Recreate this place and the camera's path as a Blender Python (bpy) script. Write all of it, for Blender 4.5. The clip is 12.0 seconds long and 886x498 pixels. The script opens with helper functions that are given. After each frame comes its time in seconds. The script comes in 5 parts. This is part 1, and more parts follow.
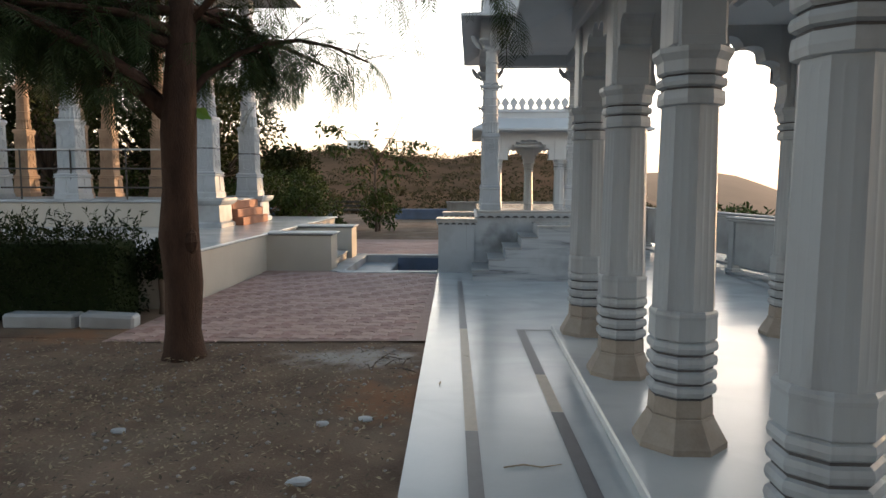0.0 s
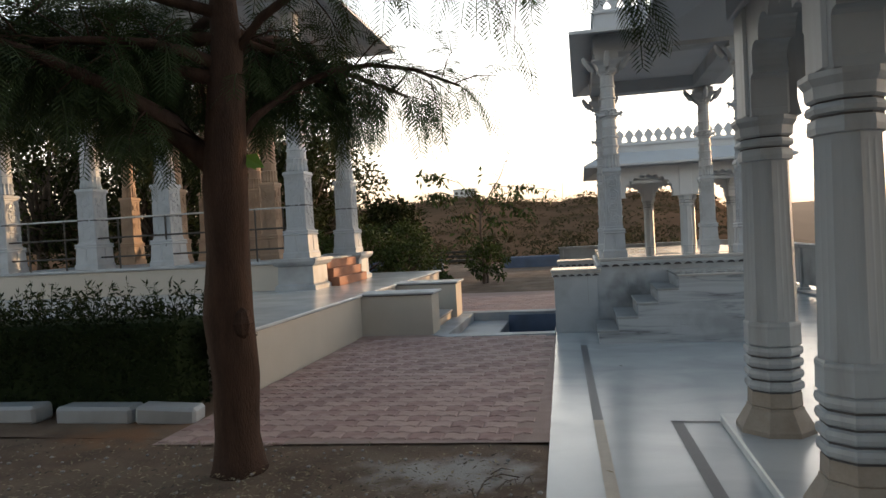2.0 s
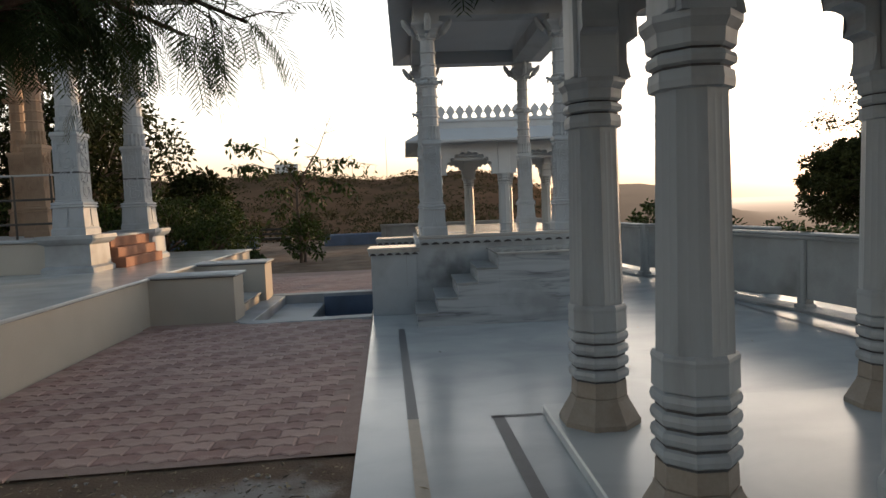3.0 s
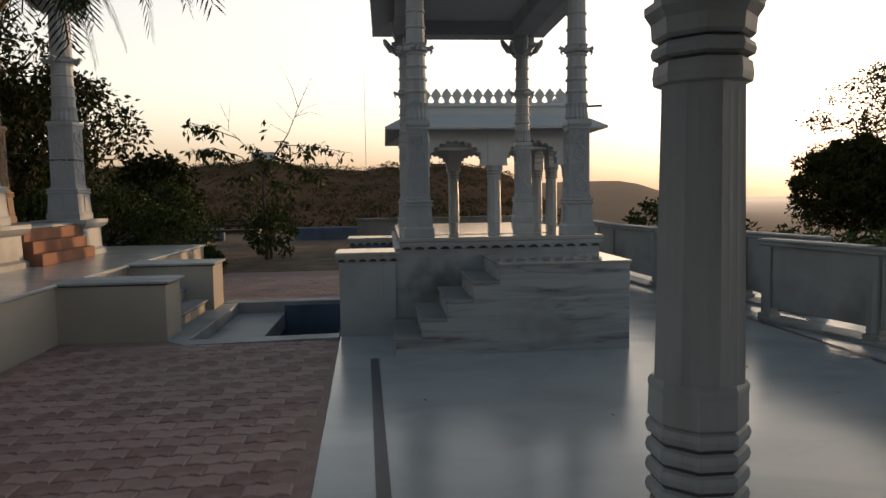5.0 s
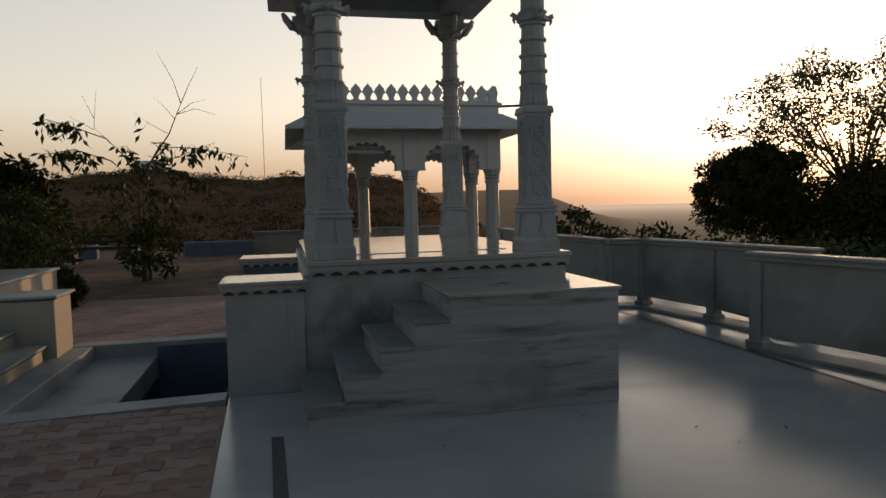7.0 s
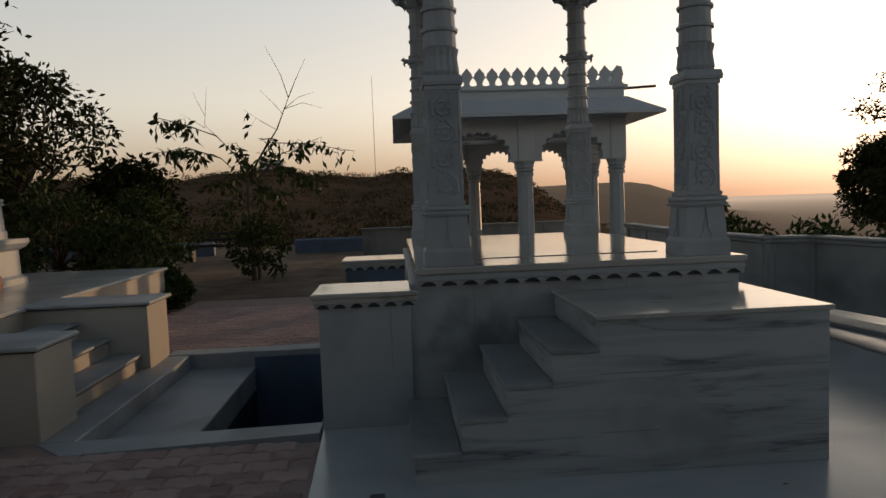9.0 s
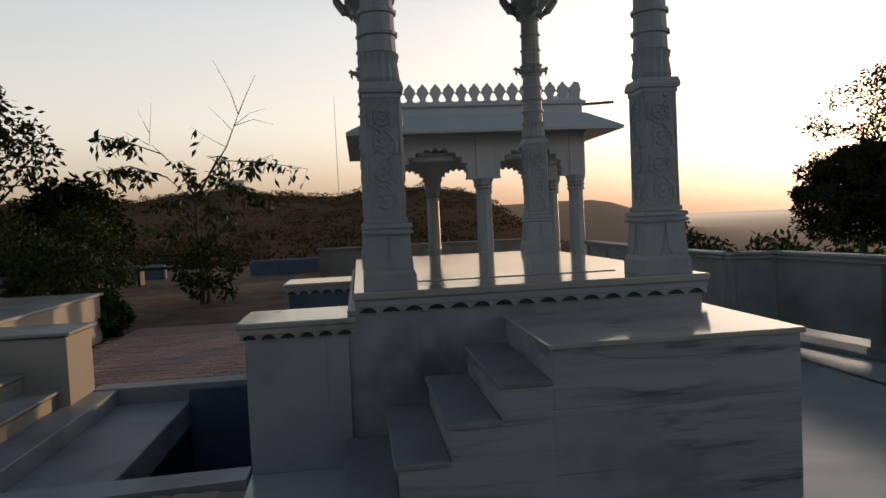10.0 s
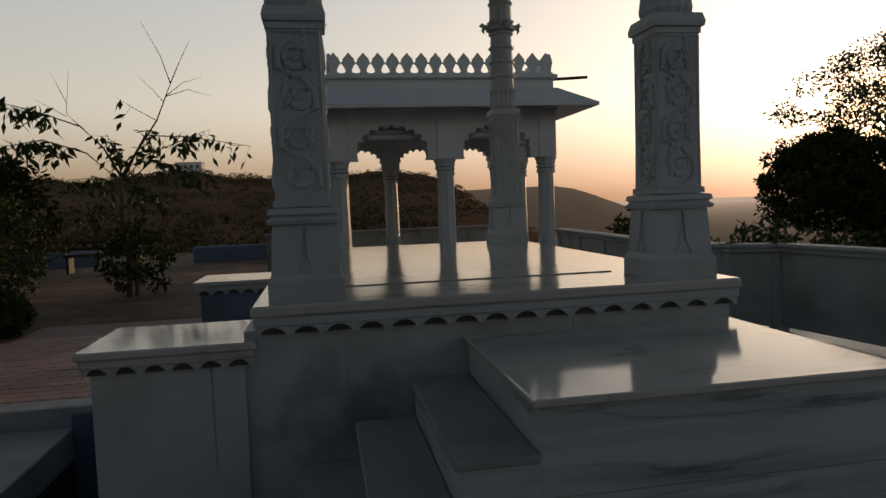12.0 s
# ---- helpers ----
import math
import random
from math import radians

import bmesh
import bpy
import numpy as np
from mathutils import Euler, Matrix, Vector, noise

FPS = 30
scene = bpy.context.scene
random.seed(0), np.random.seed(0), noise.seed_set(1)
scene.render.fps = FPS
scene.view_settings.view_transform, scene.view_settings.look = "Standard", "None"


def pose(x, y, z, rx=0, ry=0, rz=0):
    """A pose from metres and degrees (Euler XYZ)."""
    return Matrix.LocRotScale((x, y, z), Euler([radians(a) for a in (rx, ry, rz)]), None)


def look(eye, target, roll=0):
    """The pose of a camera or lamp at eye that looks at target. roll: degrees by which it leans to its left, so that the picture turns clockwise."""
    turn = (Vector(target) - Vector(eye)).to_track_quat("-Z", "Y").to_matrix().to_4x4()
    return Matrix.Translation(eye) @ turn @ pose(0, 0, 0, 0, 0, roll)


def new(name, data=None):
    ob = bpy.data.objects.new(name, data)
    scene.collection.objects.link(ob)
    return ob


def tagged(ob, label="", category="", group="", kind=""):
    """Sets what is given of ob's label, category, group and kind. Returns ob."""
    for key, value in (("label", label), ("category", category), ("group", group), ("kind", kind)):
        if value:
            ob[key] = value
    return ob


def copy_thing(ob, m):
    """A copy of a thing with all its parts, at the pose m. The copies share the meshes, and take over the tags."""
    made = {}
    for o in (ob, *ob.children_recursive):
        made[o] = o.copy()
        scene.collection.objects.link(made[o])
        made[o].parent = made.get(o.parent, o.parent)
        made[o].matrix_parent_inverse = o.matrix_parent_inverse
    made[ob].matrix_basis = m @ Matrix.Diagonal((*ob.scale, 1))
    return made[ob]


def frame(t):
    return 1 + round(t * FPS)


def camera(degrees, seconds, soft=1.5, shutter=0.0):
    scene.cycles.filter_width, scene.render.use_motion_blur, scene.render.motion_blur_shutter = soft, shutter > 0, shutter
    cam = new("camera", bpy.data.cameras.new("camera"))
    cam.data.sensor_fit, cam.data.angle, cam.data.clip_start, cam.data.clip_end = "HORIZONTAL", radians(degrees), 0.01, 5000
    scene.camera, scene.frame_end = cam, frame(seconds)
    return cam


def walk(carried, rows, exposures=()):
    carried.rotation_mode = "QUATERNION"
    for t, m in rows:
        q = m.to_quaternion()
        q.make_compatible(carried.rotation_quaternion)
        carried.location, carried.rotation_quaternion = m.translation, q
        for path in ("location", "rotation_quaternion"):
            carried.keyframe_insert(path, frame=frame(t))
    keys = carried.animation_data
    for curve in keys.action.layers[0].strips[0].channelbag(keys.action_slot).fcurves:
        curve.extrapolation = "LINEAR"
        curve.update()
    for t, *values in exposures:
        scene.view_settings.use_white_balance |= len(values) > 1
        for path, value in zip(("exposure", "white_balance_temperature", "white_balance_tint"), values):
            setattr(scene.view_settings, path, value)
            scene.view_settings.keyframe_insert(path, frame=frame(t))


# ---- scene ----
cam = camera(66.8, 12.0)
PATH = [
    (0, (0.307, -0.131, 1.634), (0.222, 1.858, 1.442), 0.1),
    (0.5, (0.273, 0.325, 1.638), (0.036, 2.309, 1.54), -1.7),
    (1, (0.166, 0.776, 1.652), (0.1, 2.771, 1.528), -0.3),
    (1.5, (0.121, 1.144, 1.675), (0.008, 3.139, 1.575), -3),
    (2, (0.155, 1.495, 1.675), (-0.251, 3.453, 1.629), -3),
    (2.5, (0.167, 1.926, 1.645), (-0.078, 3.911, 1.677), 0.3),
    (3, (0.232, 2.382, 1.626), (0.338, 4.375, 1.49), -2.3),
    (5, (0.243, 4.281, 1.663), (0.414, 6.267, 1.504), -0.9),
    (5.5, (0.206, 4.762, 1.679), (0.597, 6.721, 1.579), -2.7),
    (6, (0.186, 5.213, 1.624), (0.481, 7.188, 1.52), -3.3),
    (6.5, (0.222, 5.760, 1.65), (0.678, 7.703, 1.529), -1.4),
    (8.5, (0.21, 7.208, 1.636), (0.579, 9.167, 1.473), -1.4),
    (9, (0.274, 7.404, 1.644), (0.412, 9.394, 1.501), -2.1),
    (9.5, (0.393, 7.570, 1.638), (0.508, 9.557, 1.442), -1.8),
    (10, (0.468, 7.811, 1.627), (0.712, 9.794, 1.536), -2.6),
    (10.5, (0.508, 8.131, 1.625), (1.094, 10.041, 1.52), -2.4),
    (11, (0.636, 8.403, 1.62), (1.098, 10.348, 1.571), -2.2),
    (11.5, (0.746, 8.720, 1.617), (1.116, 10.682, 1.497), -3.9),
    (12, (0.749, 9.081, 1.613), (1.098, 11.046, 1.473), -2.1),
]
EXPOSURES = [(0.0, 2.1, 6700, 12), (1.0, 2.0, 6700, 12), (2.0, 1.8, 6800, 12), (2.5, 1.9, 6800, 12), (3.0, 1.45, 6800, 12), (5.0, 0.7, 6900, 12), (6.0, 0.35, 7000, 12), (6.5, 0.25, 7000, 12), (8.5, 0.08, 6900, 12), (9.5, 0.15, 6700, 12), (10.0, 0.3, 6600, 12), (10.5, -0.2, 7100, 12), (11.0, -0.15, 7100, 12), (12.0, -0.15, 6900, 12)]
walk(cam, [(t, look(eye, target, roll)) for t, eye, target, roll in PATH], EXPOSURES)

# ---------- world and light ----------
SUN_AZ, SUN_EL = 43.6, 4.4
world = bpy.data.worlds.new("evening")
scene.world = world
world.use_nodes = True
wn = world.node_tree.nodes
sky = wn.new("ShaderNodeTexSky")
sky.sky_type = "NISHITA"
sky.sun_disc = False
sky.sun_elevation = radians(SUN_EL)
sky.sun_rotation = radians(SUN_AZ)
sky.air_density, sky.dust_density, sky.ozone_density = 1.0, 2.0, 1.0
wn["Background"].inputs[1].default_value = 0.15
# pale bright haze low down, bluer and dimmer towards the zenith
coords = wn.new("ShaderNodeTexCoord")
split = wn.new("ShaderNodeSeparateXYZ")
world.node_tree.links.new(coords.outputs["Generated"], split.inputs[0])
soft_sky = wn.new("ShaderNodeHueSaturation")
for socket, low, high in (("Saturation", 0.68, 1.3), ("Value", 11.0, 0.42)):
    ramp = wn.new("ShaderNodeMapRange")
    ramp.interpolation_type = "SMOOTHSTEP"
    ramp.inputs["From Min"].default_value, ramp.inputs["From Max"].default_value = 0.27, 0.47
    ramp.inputs["To Min"].default_value, ramp.inputs["To Max"].default_value = low, high
    world.node_tree.links.new(split.outputs["Z"], ramp.inputs["Value"])
    world.node_tree.links.new(ramp.outputs[0], soft_sky.inputs[socket])
world.node_tree.links.new(sky.outputs[0], soft_sky.inputs["Color"])
flat_sky = wn.new("ShaderNodeGamma")
flat_sky.inputs["Gamma"].default_value = 0.47
world.node_tree.links.new(soft_sky.outputs[0], flat_sky.inputs[0])
# dusty rose near the horizon, clear blue overhead
dust = wn.new("ShaderNodeMix")
dust.data_type = "RGBA"
dust.inputs["A"].default_value, dust.inputs["B"].default_value = (1.05, 0.98, 0.925, 1), (0.88, 1.0, 1.13, 1)
high = wn.new("ShaderNodeMapRange")
high.interpolation_type = "SMOOTHSTEP"
high.inputs["From Min"].default_value, high.inputs["From Max"].default_value = 0.12, 0.6
world.node_tree.links.new(split.outputs["Z"], high.inputs["Value"])
world.node_tree.links.new(high.outputs[0], dust.inputs["Factor"])
tint = wn.new("ShaderNodeMix")
tint.data_type, tint.blend_type = "RGBA", "MULTIPLY"
tint.inputs["Factor"].default_value = 1.0
world.node_tree.links.new(flat_sky.outputs[0], tint.inputs["A"])
world.node_tree.links.new(dust.outputs["Result"], tint.inputs["B"])
# dusk murk lying along the horizon
murk = wn.new("ShaderNodeMix")
murk.data_type = "RGBA"
murk.inputs["A"].default_value, murk.inputs["B"].default_value = (0.46, 0.355, 0.295, 1), (1, 1, 1, 1)
low_band = wn.new("ShaderNodeMapRange")
low_band.interpolation_type = "SMOOTHSTEP"
low_band.inputs["From Min"].default_value, low_band.inputs["From Max"].default_value = -0.02, 0.16
world.node_tree.links.new(split.outputs["Z"], low_band.inputs["Value"])
world.node_tree.links.new(low_band.outputs[0], murk.inputs["Factor"])
hazed = wn.new("ShaderNodeMix")
hazed.data_type, hazed.blend_type = "RGBA", "MULTIPLY"
hazed.inputs["Factor"].default_value = 1.0
world.node_tree.links.new(tint.outputs["Result"], hazed.inputs["A"])
world.node_tree.links.new(murk.outputs["Result"], hazed.inputs["B"])
# the low sun itself, a small disc in a golden aureole
a, e = radians(SUN_AZ), radians(SUN_EL)
sun_way = wn.new("ShaderNodeVectorMath")
sun_way.operation = "DOT_PRODUCT"
sun_way.inputs[1].default_value = (math.sin(a) * math.cos(e), math.cos(a) * math.cos(e), math.sin(e))
world.node_tree.links.new(coords.outputs["Generated"], sun_way.inputs[0])
lit_sky = hazed.outputs["Result"]
for wide, core, colour in ((6.0, 0.0, (1.6, 0.95, 0.35)), (0.62, 0.4, (26.0, 17.0, 7.0))):
    disc = wn.new("ShaderNodeMapRange")
    disc.interpolation_type = "SMOOTHSTEP"
    disc.inputs["From Min"].default_value, disc.inputs["From Max"].default_value = math.cos(radians(wide)), math.cos(radians(core))
    world.node_tree.links.new(sun_way.outputs["Value"], disc.inputs["Value"])
    shine = wn.new("ShaderNodeMix")
    shine.data_type, shine.blend_type = "RGBA", "ADD"
    shine.inputs["B"].default_value = (*(c / 0.15 for c in colour), 1)
    world.node_tree.links.new(disc.outputs[0], shine.inputs["Factor"])
    world.node_tree.links.new(lit_sky, shine.inputs["A"])
    lit_sky = shine.outputs["Result"]
world.node_tree.links.new(lit_sky, wn["Background"].inputs[0])
sun = new("sun", bpy.data.lights.new("sun", "SUN"))
sun.data.energy, sun.data.angle, sun.data.color = 1.25, radians(0.6), (1.0, 0.62, 0.32)
sun.matrix_world = look((30 * math.sin(a), 30 * math.cos(a), 30 * math.tan(e)), (0, 0, 0))


# ---------- materials ----------
def material(name, low, high, rough=0.6, scale=6.0, bump=0.2, metal=0.0, fine=60.0, stain=None, stain_scale=1.2, stain_amount=0.5, spread=0.0, stretch=None, translucent=0.0, gloss=0.5):
    m = bpy.data.materials.new(name)
    m.use_nodes = True
    n, l = m.node_tree.nodes, m.node_tree.links
    b = n["Principled BSDF"]
    b.inputs["Metallic"].default_value = metal
    b.inputs["Specular IOR Level"].default_value = gloss
    tc = n.new("ShaderNodeTexCoord")
    src = tc.outputs["Object"]
    if stretch:
        mp = n.new("ShaderNodeMapping")
        mp.inputs["Scale"].default_value = stretch
        l.new(src, mp.inputs[0])
        src = mp.outputs[0]
    big = n.new("ShaderNodeTexNoise")
    big.inputs["Scale"].default_value, big.inputs["Detail"].default_value = scale, 6
    small = n.new("ShaderNodeTexNoise")
    small.inputs["Scale"].default_value, small.inputs["Detail"].default_value = fine, 4
    l.new(src, big.inputs["Vector"])
    l.new(src, small.inputs["Vector"])
    mix = n.new("ShaderNodeMix")
    mix.data_type = "RGBA"
    mix.inputs["A"].default_value, mix.inputs["B"].default_value = (*low, 1), (*high, 1)
    add = n.new("ShaderNodeMath")
    add.operation = "MULTIPLY_ADD"
    l.new(small.outputs["Fac"], add.inputs[0])
    add.inputs[1].default_value = 0.5
    sub = n.new("ShaderNodeMath")
    sub.operation = "MULTIPLY_ADD"
    l.new(big.outputs["Fac"], sub.inputs[0])
    sub.inputs[1].default_value, sub.inputs[2].default_value = 1.4, -0.45
    l.new(sub.outputs[0], add.inputs[2])
    clamp = n.new("ShaderNodeClamp")
    l.new(add.outputs[0], clamp.inputs[0])
    l.new(clamp.outputs[0], mix.inputs["Factor"])
    colour = mix.outputs["Result"]
    if stain:
        sn = n.new("ShaderNodeTexNoise")
        sn.inputs["Scale"].default_value, sn.inputs["Detail"].default_value = stain_scale, 8
        l.new(src, sn.inputs["Vector"])
        ramp = n.new("ShaderNodeMapRange")
        ramp.inputs["From Min"].default_value, ramp.inputs["From Max"].default_value = 0.48, 0.72
        ramp.inputs["To Max"].default_value = stain_amount
        l.new(sn.outputs["Fac"], ramp.inputs["Value"])
        sm = n.new("ShaderNodeMix")
        sm.data_type = "RGBA"
        l.new(ramp.outputs[0], sm.inputs["Factor"])
        l.new(colour, sm.inputs["A"])
        sm.inputs["B"].default_value = (*stain, 1)
        colour = sm.outputs["Result"]
    if spread:
        info = n.new("ShaderNodeObjectInfo")
        geo = n.new("ShaderNodeNewGeometry")
        both = n.new("ShaderNodeMath")
        both.operation = "ADD"
        l.new(info.outputs["Random"], both.inputs[0])
        l.new(geo.outputs["Random Per Island"], both.inputs[1])
        fr = n.new("ShaderNodeMath")
        fr.operation = "FRACT"
        l.new(both.outputs[0], fr.inputs[0])
        vr = n.new("ShaderNodeMapRange")
        vr.inputs["To Min"].default_value, vr.inputs["To Max"].default_value = 1 - spread, 1 + spread
        l.new(fr.outputs[0], vr.inputs["Value"])
        hs = n.new("ShaderNodeHueSaturation")
        l.new(vr.outputs[0], hs.inputs["Value"])
        l.new(colour, hs.inputs["Color"])
        colour = hs.outputs["Color"]
    l.new(colour, b.inputs["Base Color"])
    rr = n.new("ShaderNodeMapRange")
    rr.inputs["To Min"].default_value, rr.inputs["To Max"].default_value = max(0.02, rough - 0.1), min(1, rough + 0.1)
    l.new(big.outputs["Fac"], rr.inputs["Value"])
    l.new(rr.outputs[0], b.inputs["Roughness"])
    if bump:
        bp = n.new("ShaderNodeBump")
        bp.inputs["Strength"].default_value, bp.inputs["Distance"].default_value = bump, 0.01
        l.new(small.outputs["Fac"], bp.inputs["Height"])
        l.new(bp.outputs[0], b.inputs["Normal"])
    if translucent:
        tr = n.new("ShaderNodeBsdfTranslucent")
        l.new(colour, tr.inputs["Color"])
        ms = n.new("ShaderNodeMixShader")
        ms.inputs[0].default_value = translucent
        l.new(b.outputs[0], ms.inputs[1])
        l.new(tr.outputs[0], ms.inputs[2])
        l.new(ms.outputs[0], n["Material Output"].inputs["Surface"])
    return m


def veined(name, base, vein, rough, stretch, amount, detail_scale=1.6, thin=None, thread=0.75):
    """Polished or honed marble with stretched grey veins."""
    m = material(name, tuple(0.93 * c for c in base), base, rough, 2.2, 0.03, fine=25)
    n, l = m.node_tree.nodes, m.node_tree.links
    b = n["Principled BSDF"]
    tc = n.new("ShaderNodeTexCoord")
    mp = n.new("ShaderNodeMapping")
    mp.inputs["Scale"].default_value, mp.inputs["Rotation"].default_value = stretch, (0.0, 0.12, 0.05)
    l.new(tc.outputs["Object"], mp.inputs[0])
    nz = n.new("ShaderNodeTexNoise")
    nz.inputs["Scale"].default_value, nz.inputs["Detail"].default_value, nz.inputs["Distortion"].default_value = detail_scale, 9, 0.8
    l.new(mp.outputs[0], nz.inputs["Vector"])
    mr = n.new("ShaderNodeMapRange")
    mr.inputs["From Min"].default_value, mr.inputs["From Max"].default_value, mr.inputs["To Max"].default_value = 0.44, 0.66, amount
    l.new(nz.outputs["Fac"], mr.inputs["Value"])
    mx = n.new("ShaderNodeMix")
    mx.data_type = "RGBA"
    old = b.inputs["Base Color"].links[0].from_socket
    l.new(mr.outputs[0], mx.inputs["Factor"])
    l.new(old, mx.inputs["A"])
    mx.inputs["B"].default_value = (*vein, 1)
    colour = mx.outputs["Result"]
    if thin:
        # narrow dark threads running with the veins
        fine_map = n.new("ShaderNodeMapping")
        fine_map.inputs["Scale"].default_value, fine_map.inputs["Rotation"].default_value = thin, (0.0, 0.05, 0.0)
        l.new(tc.outputs["Object"], fine_map.inputs[0])
        threads = n.new("ShaderNodeTexNoise")
        threads.inputs["Scale"].default_value, threads.inputs["Detail"].default_value, threads.inputs["Distortion"].default_value = 1.0, 6, 0.5
        l.new(fine_map.outputs[0], threads.inputs["Vector"])
        off = n.new("ShaderNodeMath")
        off.operation = "SUBTRACT"
        off.inputs[1].default_value = 0.5
        l.new(threads.outputs["Fac"], off.inputs[0])
        size = n.new("ShaderNodeMath")
        size.operation = "ABSOLUTE"
        l.new(off.outputs[0], size.inputs[0])
        line = n.new("ShaderNodeMapRange")
        line.inputs["From Min"].default_value, line.inputs["From Max"].default_value = 0.0, 0.035
        line.inputs["To Min"].default_value, line.inputs["To Max"].default_value = thread, 0.0
        l.new(size.outputs[0], line.inputs["Value"])
        breaks = n.new("ShaderNodeMath")
        breaks.operation = "MULTIPLY"
        l.new(line.outputs[0], breaks.inputs[0])
        gap = n.new("ShaderNodeMapRange")
        gap.inputs["From Min"].default_value, gap.inputs["From Max"].default_value = 0.42, 0.62
        l.new(nz.outputs["Fac"], gap.inputs["Value"])
        l.new(gap.outputs[0], breaks.inputs[1])
        tm = n.new("ShaderNodeMix")
        tm.data_type = "RGBA"
        l.new(breaks.outputs[0], tm.inputs["Factor"])
        l.new(colour, tm.inputs["A"])
        tm.inputs["B"].default_value = (*(0.6 * c for c in vein), 1)
        colour = tm.outputs["Result"]
    l.new(colour, b.inputs["Base Color"])
    return m


marble_floor = veined("floor_marble", (0.52, 0.545, 0.55), (0.36, 0.38, 0.395), 0.22, (0.5, 0.9, 1), 0.5)
marble_polished = veined("polished_marble", (0.46, 0.455, 0.44), (0.32, 0.31, 0.30), 0.07, (0.6, 1.2, 1), 0.5, 1.6, (1.0, 3.0, 1.0))
marble_veined = veined("veined_marble", (0.42, 0.455, 0.485), (0.14, 0.15, 0.17), 0.38, (0.45, 1.0, 4.5), 0.5, 1.6, (0.8, 1.0, 9.0))
marble_column = veined("column_marble", (0.38, 0.42, 0.45), (0.25, 0.255, 0.26), 0.5, (2.5, 2.5, 0.35), 0.55, 1.6, (5.0, 5.0, 0.7), 0.2)
marble_wall = material("wall_marble", (0.355, 0.39, 0.42), (0.435, 0.47, 0.495), 0.5, 1.5, 0.05, stain=(0.20, 0.205, 0.21), stain_scale=1.5, stain_amount=0.75)
marble_carved = material("carved_marble", (0.335, 0.37, 0.405), (0.43, 0.465, 0.495), 0.55, 3, 0.25, fine=40, stain=(0.22, 0.23, 0.235), stain_amount=0.55, stain_scale=3)
limewash = material("limewash", (0.42, 0.39, 0.34), (0.52, 0.485, 0.43), 0.8, 1.3, 0.15, stain=(0.42, 0.36, 0.30), stain_scale=0.8, stain_amount=0.5)
white_paint = material("white_paint", (0.45, 0.485, 0.52), (0.54, 0.575, 0.605), 0.6, 2, 0.08, stain=(0.5, 0.5, 0.5), stain_amount=0.25)
marble_soiled = material("soiled_marble", (0.24, 0.20, 0.165), (0.38, 0.34, 0.295), 0.6, 4, 0.15, stain=(0.17, 0.115, 0.08), stain_scale=3, stain_amount=0.6)
joint_grey = material("grey_joint", (0.20, 0.205, 0.21), (0.28, 0.285, 0.29), 0.7, 6, 0.1)
# Near-black for real joints and bands, and shade painted under copings and treads.
joint_shade_dark = material("dark_joint_band_and_shade", (0.05, 0.05, 0.055), (0.11, 0.11, 0.115), 0.7, 6, 0.1)
marble_parapet = material("weathered_parapet_marble", (0.25, 0.265, 0.27), (0.36, 0.375, 0.38), 0.55, 1.8, 0.1, stain=(0.13, 0.13, 0.125), stain_scale=1.3, stain_amount=0.7)
strip_dark = material("dark_stone_strip", (0.07, 0.07, 0.08), (0.13, 0.13, 0.14), 0.4, 8, 0.05)
strip_tan = material("tan_stone_strip", (0.34, 0.28, 0.21), (0.48, 0.41, 0.32), 0.4, 8, 0.05)
paver = material("red_paver", (0.42, 0.28, 0.25), (0.56, 0.40, 0.36), 0.8, 3, 0.5, fine=90, spread=0.08, stain=(0.58, 0.46, 0.42), stain_scale=1.5, stain_amount=0.5)
paver_worn = material("worn_red_paver", (0.30, 0.18, 0.16), (0.46, 0.30, 0.27), 0.8, 5, 0.5, fine=90, spread=0.12, stain=(0.56, 0.43, 0.39), stain_scale=2.5, stain_amount=0.7)
mortar = material("paver_joint_sand", (0.33, 0.23, 0.20), (0.46, 0.34, 0.30), 0.95, 8, 0.6)
dirt = material("bare_soil", (0.085, 0.06, 0.045), (0.27, 0.19, 0.14), 0.95, 2.4, 1.0, fine=70, stain=(0.28, 0.22, 0.17), stain_scale=0.9, stain_amount=0.7, gloss=0.15)
tan_stone = material("tan_sandstone", (0.26, 0.17, 0.115), (0.42, 0.30, 0.21), 0.7, 3, 0.3, fine=40, stain=(0.17, 0.11, 0.075), stain_scale=2.5, stain_amount=0.5)
cement = material("cement_dust", (0.30, 0.28, 0.26), (0.42, 0.40, 0.375), 0.9, 5, 0.4)
# Dark so that the added wall behind the walk bounces little light.
block_wall_dark = material("dark_block_wall", (0.07, 0.075, 0.08), (0.13, 0.135, 0.14), 0.9, 1.2, 0.3)
terracotta = material("red_sandstone", (0.24, 0.10, 0.06), (0.38, 0.18, 0.11), 0.75, 4, 0.3)
blue_wash = material("blue_wash", (0.08, 0.12, 0.20), (0.15, 0.20, 0.30), 0.7, 2, 0.15, stain=(0.08, 0.09, 0.10), stain_amount=0.6)
# Shade inside the pit is painted into this near-black tone.
tank_shade_dark = material("shaded_tank_plaster", (0.02, 0.025, 0.035), (0.05, 0.055, 0.07), 0.6, 2, 0.2)
bark = material("bark", (0.035, 0.022, 0.017), (0.09, 0.054, 0.04), 0.9, 5, 1.0, fine=40, stretch=(3, 3, 0.6), gloss=0.15)
twig_mat = material("twig", (0.09, 0.065, 0.05), (0.17, 0.13, 0.10), 0.9, 6, 0.4)
frond_mat = material("frond_leaf", (0.022, 0.036, 0.012), (0.05, 0.075, 0.028), 0.6, 3, 0.0, spread=0.3, translucent=0.06, gloss=0.15)
